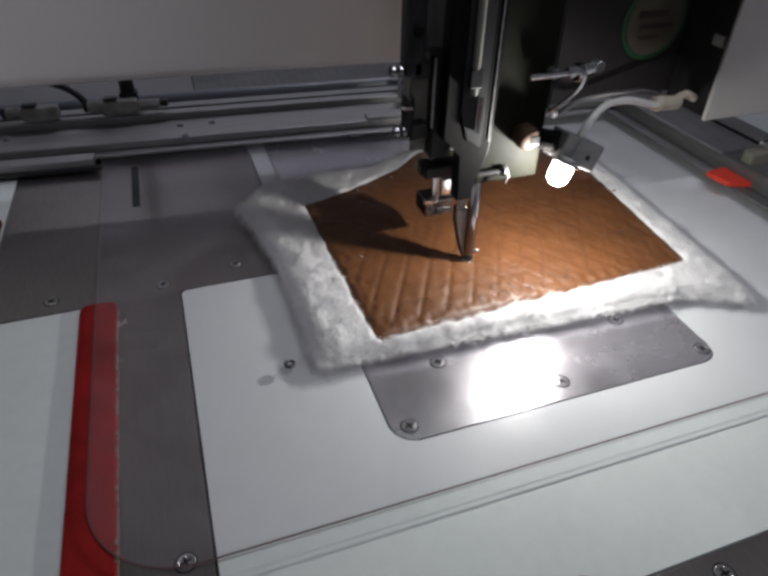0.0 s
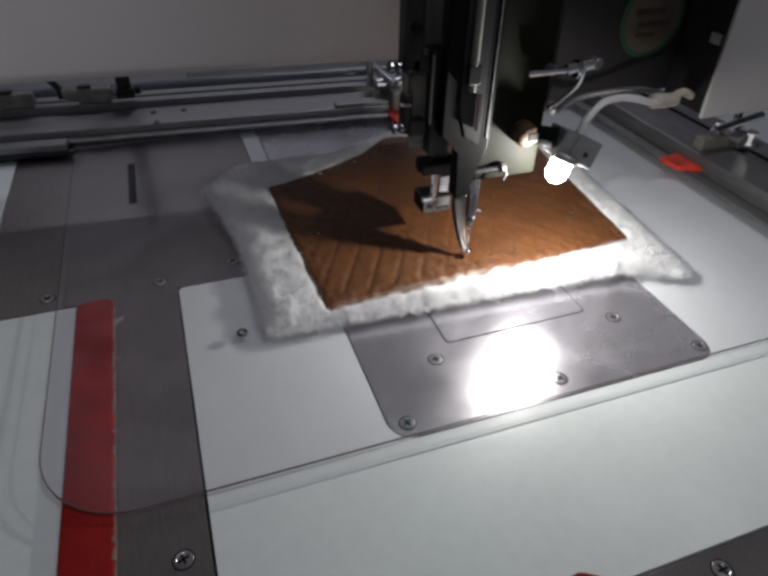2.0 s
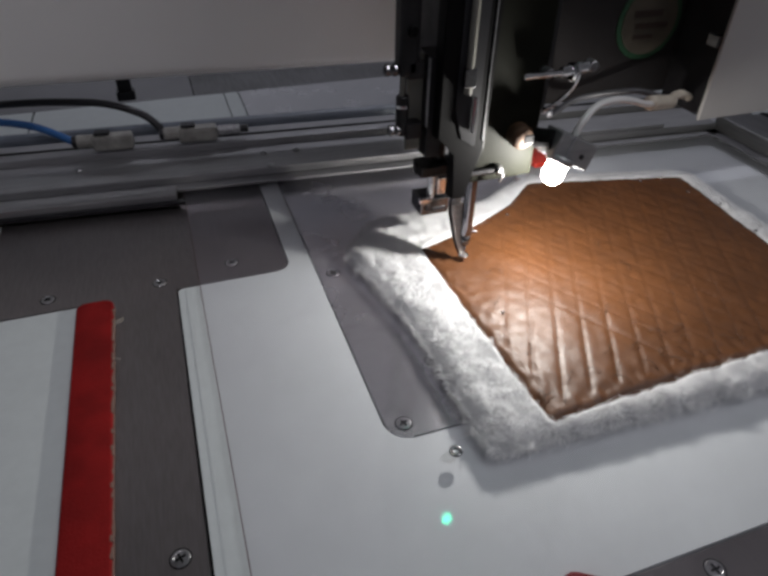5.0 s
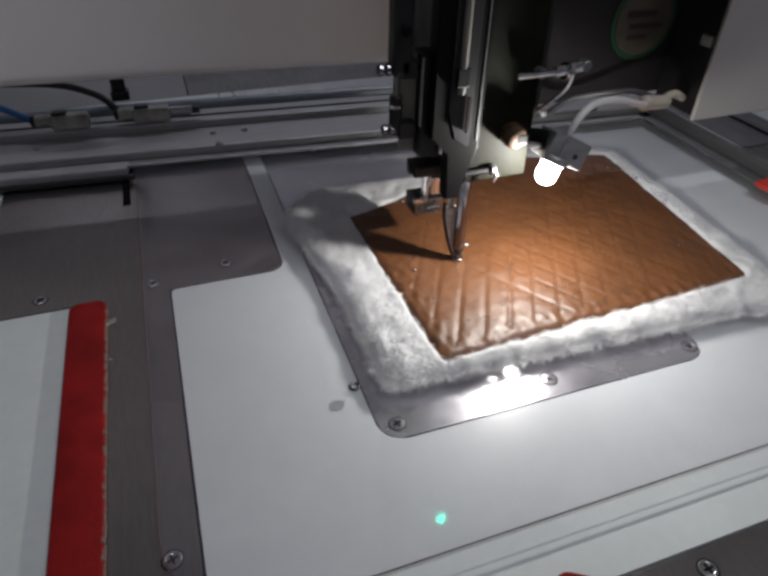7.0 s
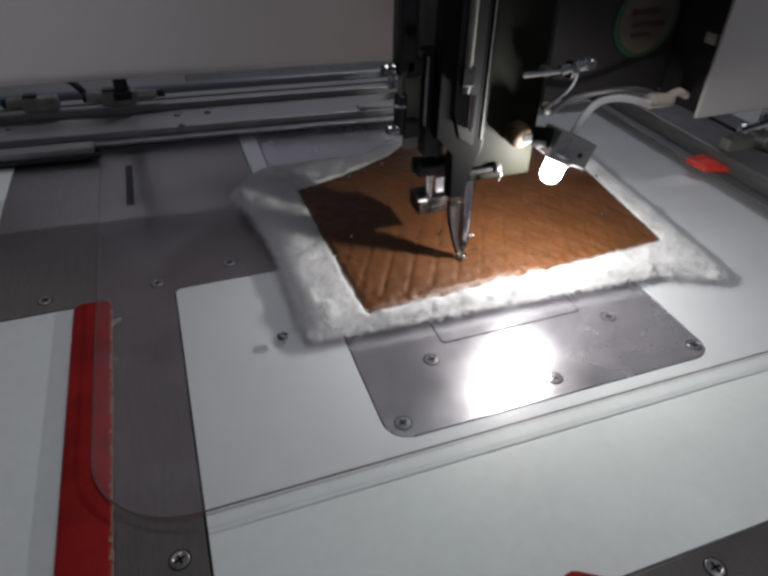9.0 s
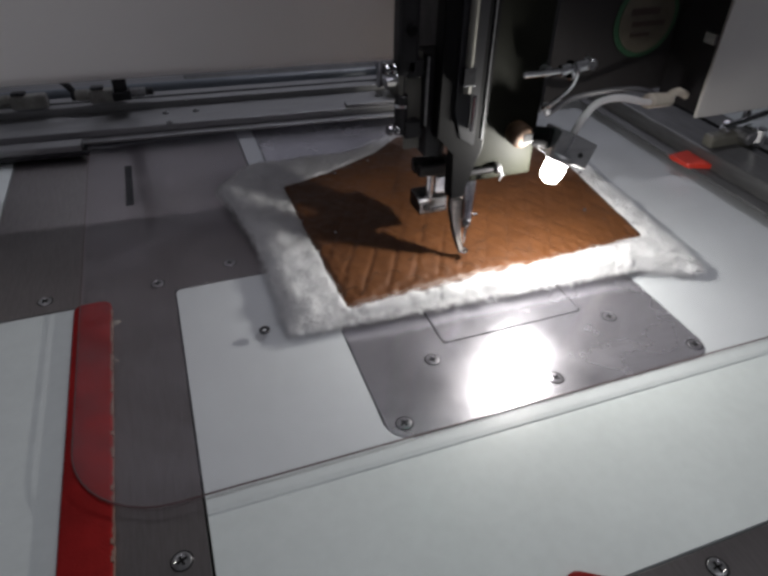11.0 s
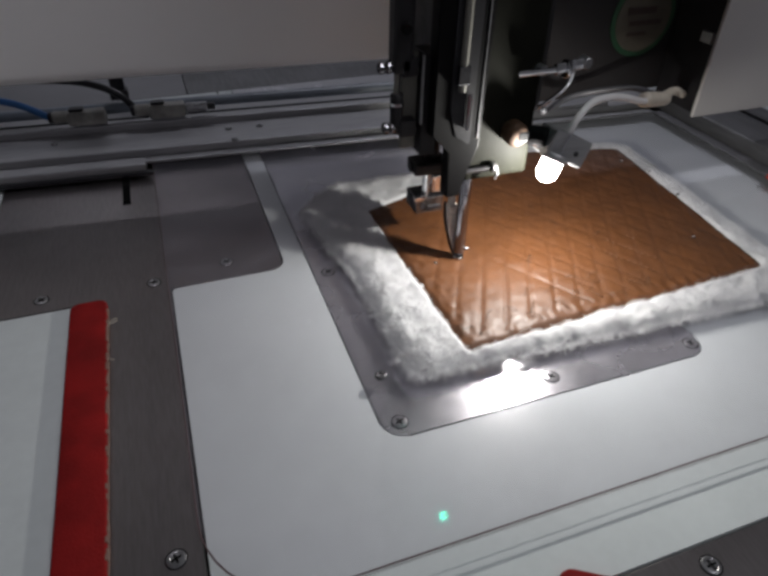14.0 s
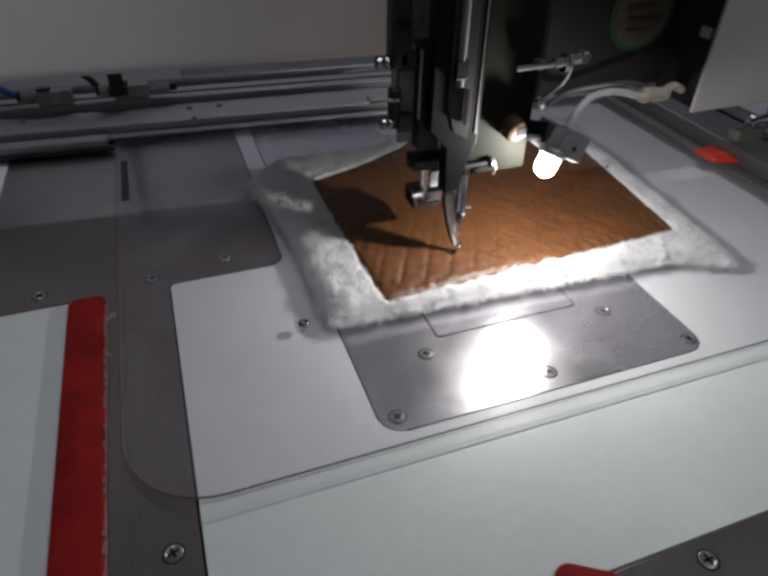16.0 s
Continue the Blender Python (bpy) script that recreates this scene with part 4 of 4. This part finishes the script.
def needle():
    n = thing("needle_bar", "chrome needle bar with clamp and needle", "needle bar")
    part("bar", rod(0.0038, (0, 0, 0.0150), (0, 0, 0.110), 20, 0.0006), BAR_STEEL, n)
    part("needle_clamp", lathe([(0, 0.0060), (0.0013, 0.0060), (0.0028, 0.0085), (0.0033, 0.0149), (0, 0.0149)], 18), MACHINED, n, "", True)
    part("clamp_screw", rod(0.0011, (0.0040, -0.001, 0.0170), (0.0066, -0.0015, 0.0170), 10, 0.0003), MACHINED, n)
    part("needle", lathe([(0, -0.0140), (0.0004, -0.011), (0.0007, -0.004), (0.0008, 0.0062), (0, 0.0062)], 10), CHROME, n, "", True)
    return n


def foot():
    n = thing("presser_foot", "slim steel presser foot tapering to a small toe", "presser foot")
    rows = [(-0.0050, 0.0075, 0.0740, 0.0022), (-0.0050, 0.0075, 0.0502, 0.0022), (-0.0050, 0.0075, 0.0498, 0.0038), (-0.0049, 0.0072, 0.0420, 0.0038), (-0.0044, 0.0060, 0.0330, 0.0028),
            (-0.0032, 0.0040, 0.0235, 0.0021), (-0.0020, 0.0020, 0.0170, 0.0016), (-0.0012, 0.0010, 0.0122, 0.0011)]
    bm = bmesh.new()
    shape = ((-1, -0.55), (-0.7, -0.8), (0.7, -0.8), (1, -0.55), (1, 0.55), (0.7, 0.8), (-0.7, 0.8), (-1, 0.55))
    rings = [[bm.verts.new((x + r * u, y + r * w, z)) for u, w in shape] for x, y, z, r in rows]
    for a, b in zip(rings, rings[1:]):
        for k in range(8):
            bm.faces.new((a[k], a[(k + 1) % 8], b[(k + 1) % 8], b[k]))
    bm.faces.new(rings[0])
    bm.faces.new(rings[-1][::-1])
    part("shank", bm, FOOT_STEEL, n, "matt pale steel shank")
    part("toe", lathe([(0.0016, -0.0006), (0.0032, -0.0006), (0.0036, 0.0002), (0.0032, 0.0010), (0.0016, 0.0010), (0.0016, -0.0006)], 18, Matrix.Translation((0, 0, 0.0122))), CHROME, n, "ring toe", True)
    part("spring_wire", tube([(-0.0096, 0.0075, 0.0530), (-0.0098, 0.0072, 0.0440), (-0.0082, 0.0060, 0.0340), (-0.0060, 0.0040, 0.0230), (-0.0030, 0.0014, 0.0140)], 0.0009, 8), BLACK, n, "dark spring wire", True)
    return n


needle_bar = needle()
presser_foot = foot()

# ---- head and template scaled about the camera eye: raised, yet unchanged in view ----
CAMERA_EYE, EYE_SCALE = Vector((-0.168, -0.306, 0.2487)), 0.990
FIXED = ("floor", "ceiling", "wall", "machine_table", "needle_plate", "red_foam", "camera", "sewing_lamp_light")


def scale_about_eye():
    m = Matrix.Translation(CAMERA_EYE) @ Matrix.Scale(EYE_SCALE, 4) @ Matrix.Translation(-CAMERA_EYE)
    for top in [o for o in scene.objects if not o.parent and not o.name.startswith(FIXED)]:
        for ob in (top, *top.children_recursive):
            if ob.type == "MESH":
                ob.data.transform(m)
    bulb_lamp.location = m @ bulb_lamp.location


scale_about_eye()

# ---- motions ----
FEED = [
    (0.0, 0.0218, -0.0337), (0.5, 0.0136, -0.0208), (1.0, 0.0052, -0.0078), (1.5, 0.0000, 0.0000), (2.0, 0.0013, -0.0016), (2.5, 0.0011, -0.0020),
    (3.0, 0.0011, -0.0073), (3.5, 0.0042, -0.0129), (4.0, 0.0573, -0.0796), (4.2, 0.0810, -0.1110), (4.3, 0.0890, -0.1200), (4.7, 0.0895, -0.1235),
    (6.5, 0.0644, -0.0776), (7.0, 0.0569, -0.0651), (7.5, 0.0493, -0.0527), (8.0, 0.0409, -0.0379), (8.5, 0.0331, -0.0254), (9.0, 0.0258, -0.0122),
    (9.6, 0.0165, 0.0030), (10.2, 0.0145, 0.0045), (11.2, 0.0165, -0.0040), (11.5, 0.0187, -0.0066), (12.0, 0.0584, -0.0532), (12.5, 0.0871, -0.0868),
    (13.0, 0.0867, -0.0862), (13.5, 0.0789, -0.0734), (14.0, 0.0718, -0.0628), (14.5, 0.0645, -0.0521), (15.0, 0.0578, -0.0368), (15.5, 0.0492, -0.0232),
    (16.0, 0.0422, -0.0105),
]
# needle height: 0 lowest, 1 highest
STROKE = [
    (0.0, 0.05), (0.1, 0.4), (0.2, 1.0), (0.3, 0.8), (0.4, 1.0), (0.5, 0.95), (0.6, 0.6), (0.7, 0.1), (0.8, 0.05), (0.9, 0.55), (1.0, 1.0), (1.1, 0.9),
    (1.2, 0.5), (1.3, 0.15), (1.4, 0.2), (1.5, 0.75), (2.0, 0.9), (2.5, 0.82), (3.0, 0.82), (3.5, 0.82), (4.0, 0.85), (4.7, 0.85), (4.9, 0.05), (5.1, 0.9),
    (5.3, 0.05), (5.5, 0.95), (5.7, 0.05), (5.9, 0.95), (6.1, 0.1), (6.3, 0.95), (6.5, 0.0), (6.6, 0.4), (6.7, 1.0), (6.8, 1.0), (6.9, 0.8), (7.0, 0.15),
    (7.1, 0.0), (7.2, 0.95), (7.3, 0.9), (7.5, 0.1), (7.7, 0.9), (7.85, 0.1), (8.0, 0.85), (8.2, 0.1), (8.5, 0.9), (8.7, 0.1), (8.85, 0.9), (9.0, 0.35),
    (9.1, 0.05), (9.3, 0.95), (9.5, 0.05), (9.7, 0.85), (11.5, 0.85), (12.0, 0.85), (12.5, 0.9), (13.0, 0.8), (13.2, 0.1), (13.35, 0.9), (13.5, 0.15),
    (13.75, 0.95), (14.0, 0.02), (14.25, 0.95), (14.5, 0.5), (14.65, 0.05), (14.8, 0.9), (15.0, 0.6), (15.15, 0.05), (15.5, 0.9), (15.7, 0.1), (16.0, 0.85),
]


def motions():
    feed = [(t, pose(x * EYE_SCALE, y * EYE_SCALE, 0)) for t, x, y in FEED]
    for ob in (acrylic, bat, hide, carrier, *RIDERS):
        walk(ob, feed)
    walk(needle_bar, [(t, pose(0, 0, 0.033 * h)) for t, h in STROKE])
    walk(presser_foot, [(t, pose(0, 0, 0.006 * smooth01(h) - 0.001)) for t, h in STROKE])


motions()
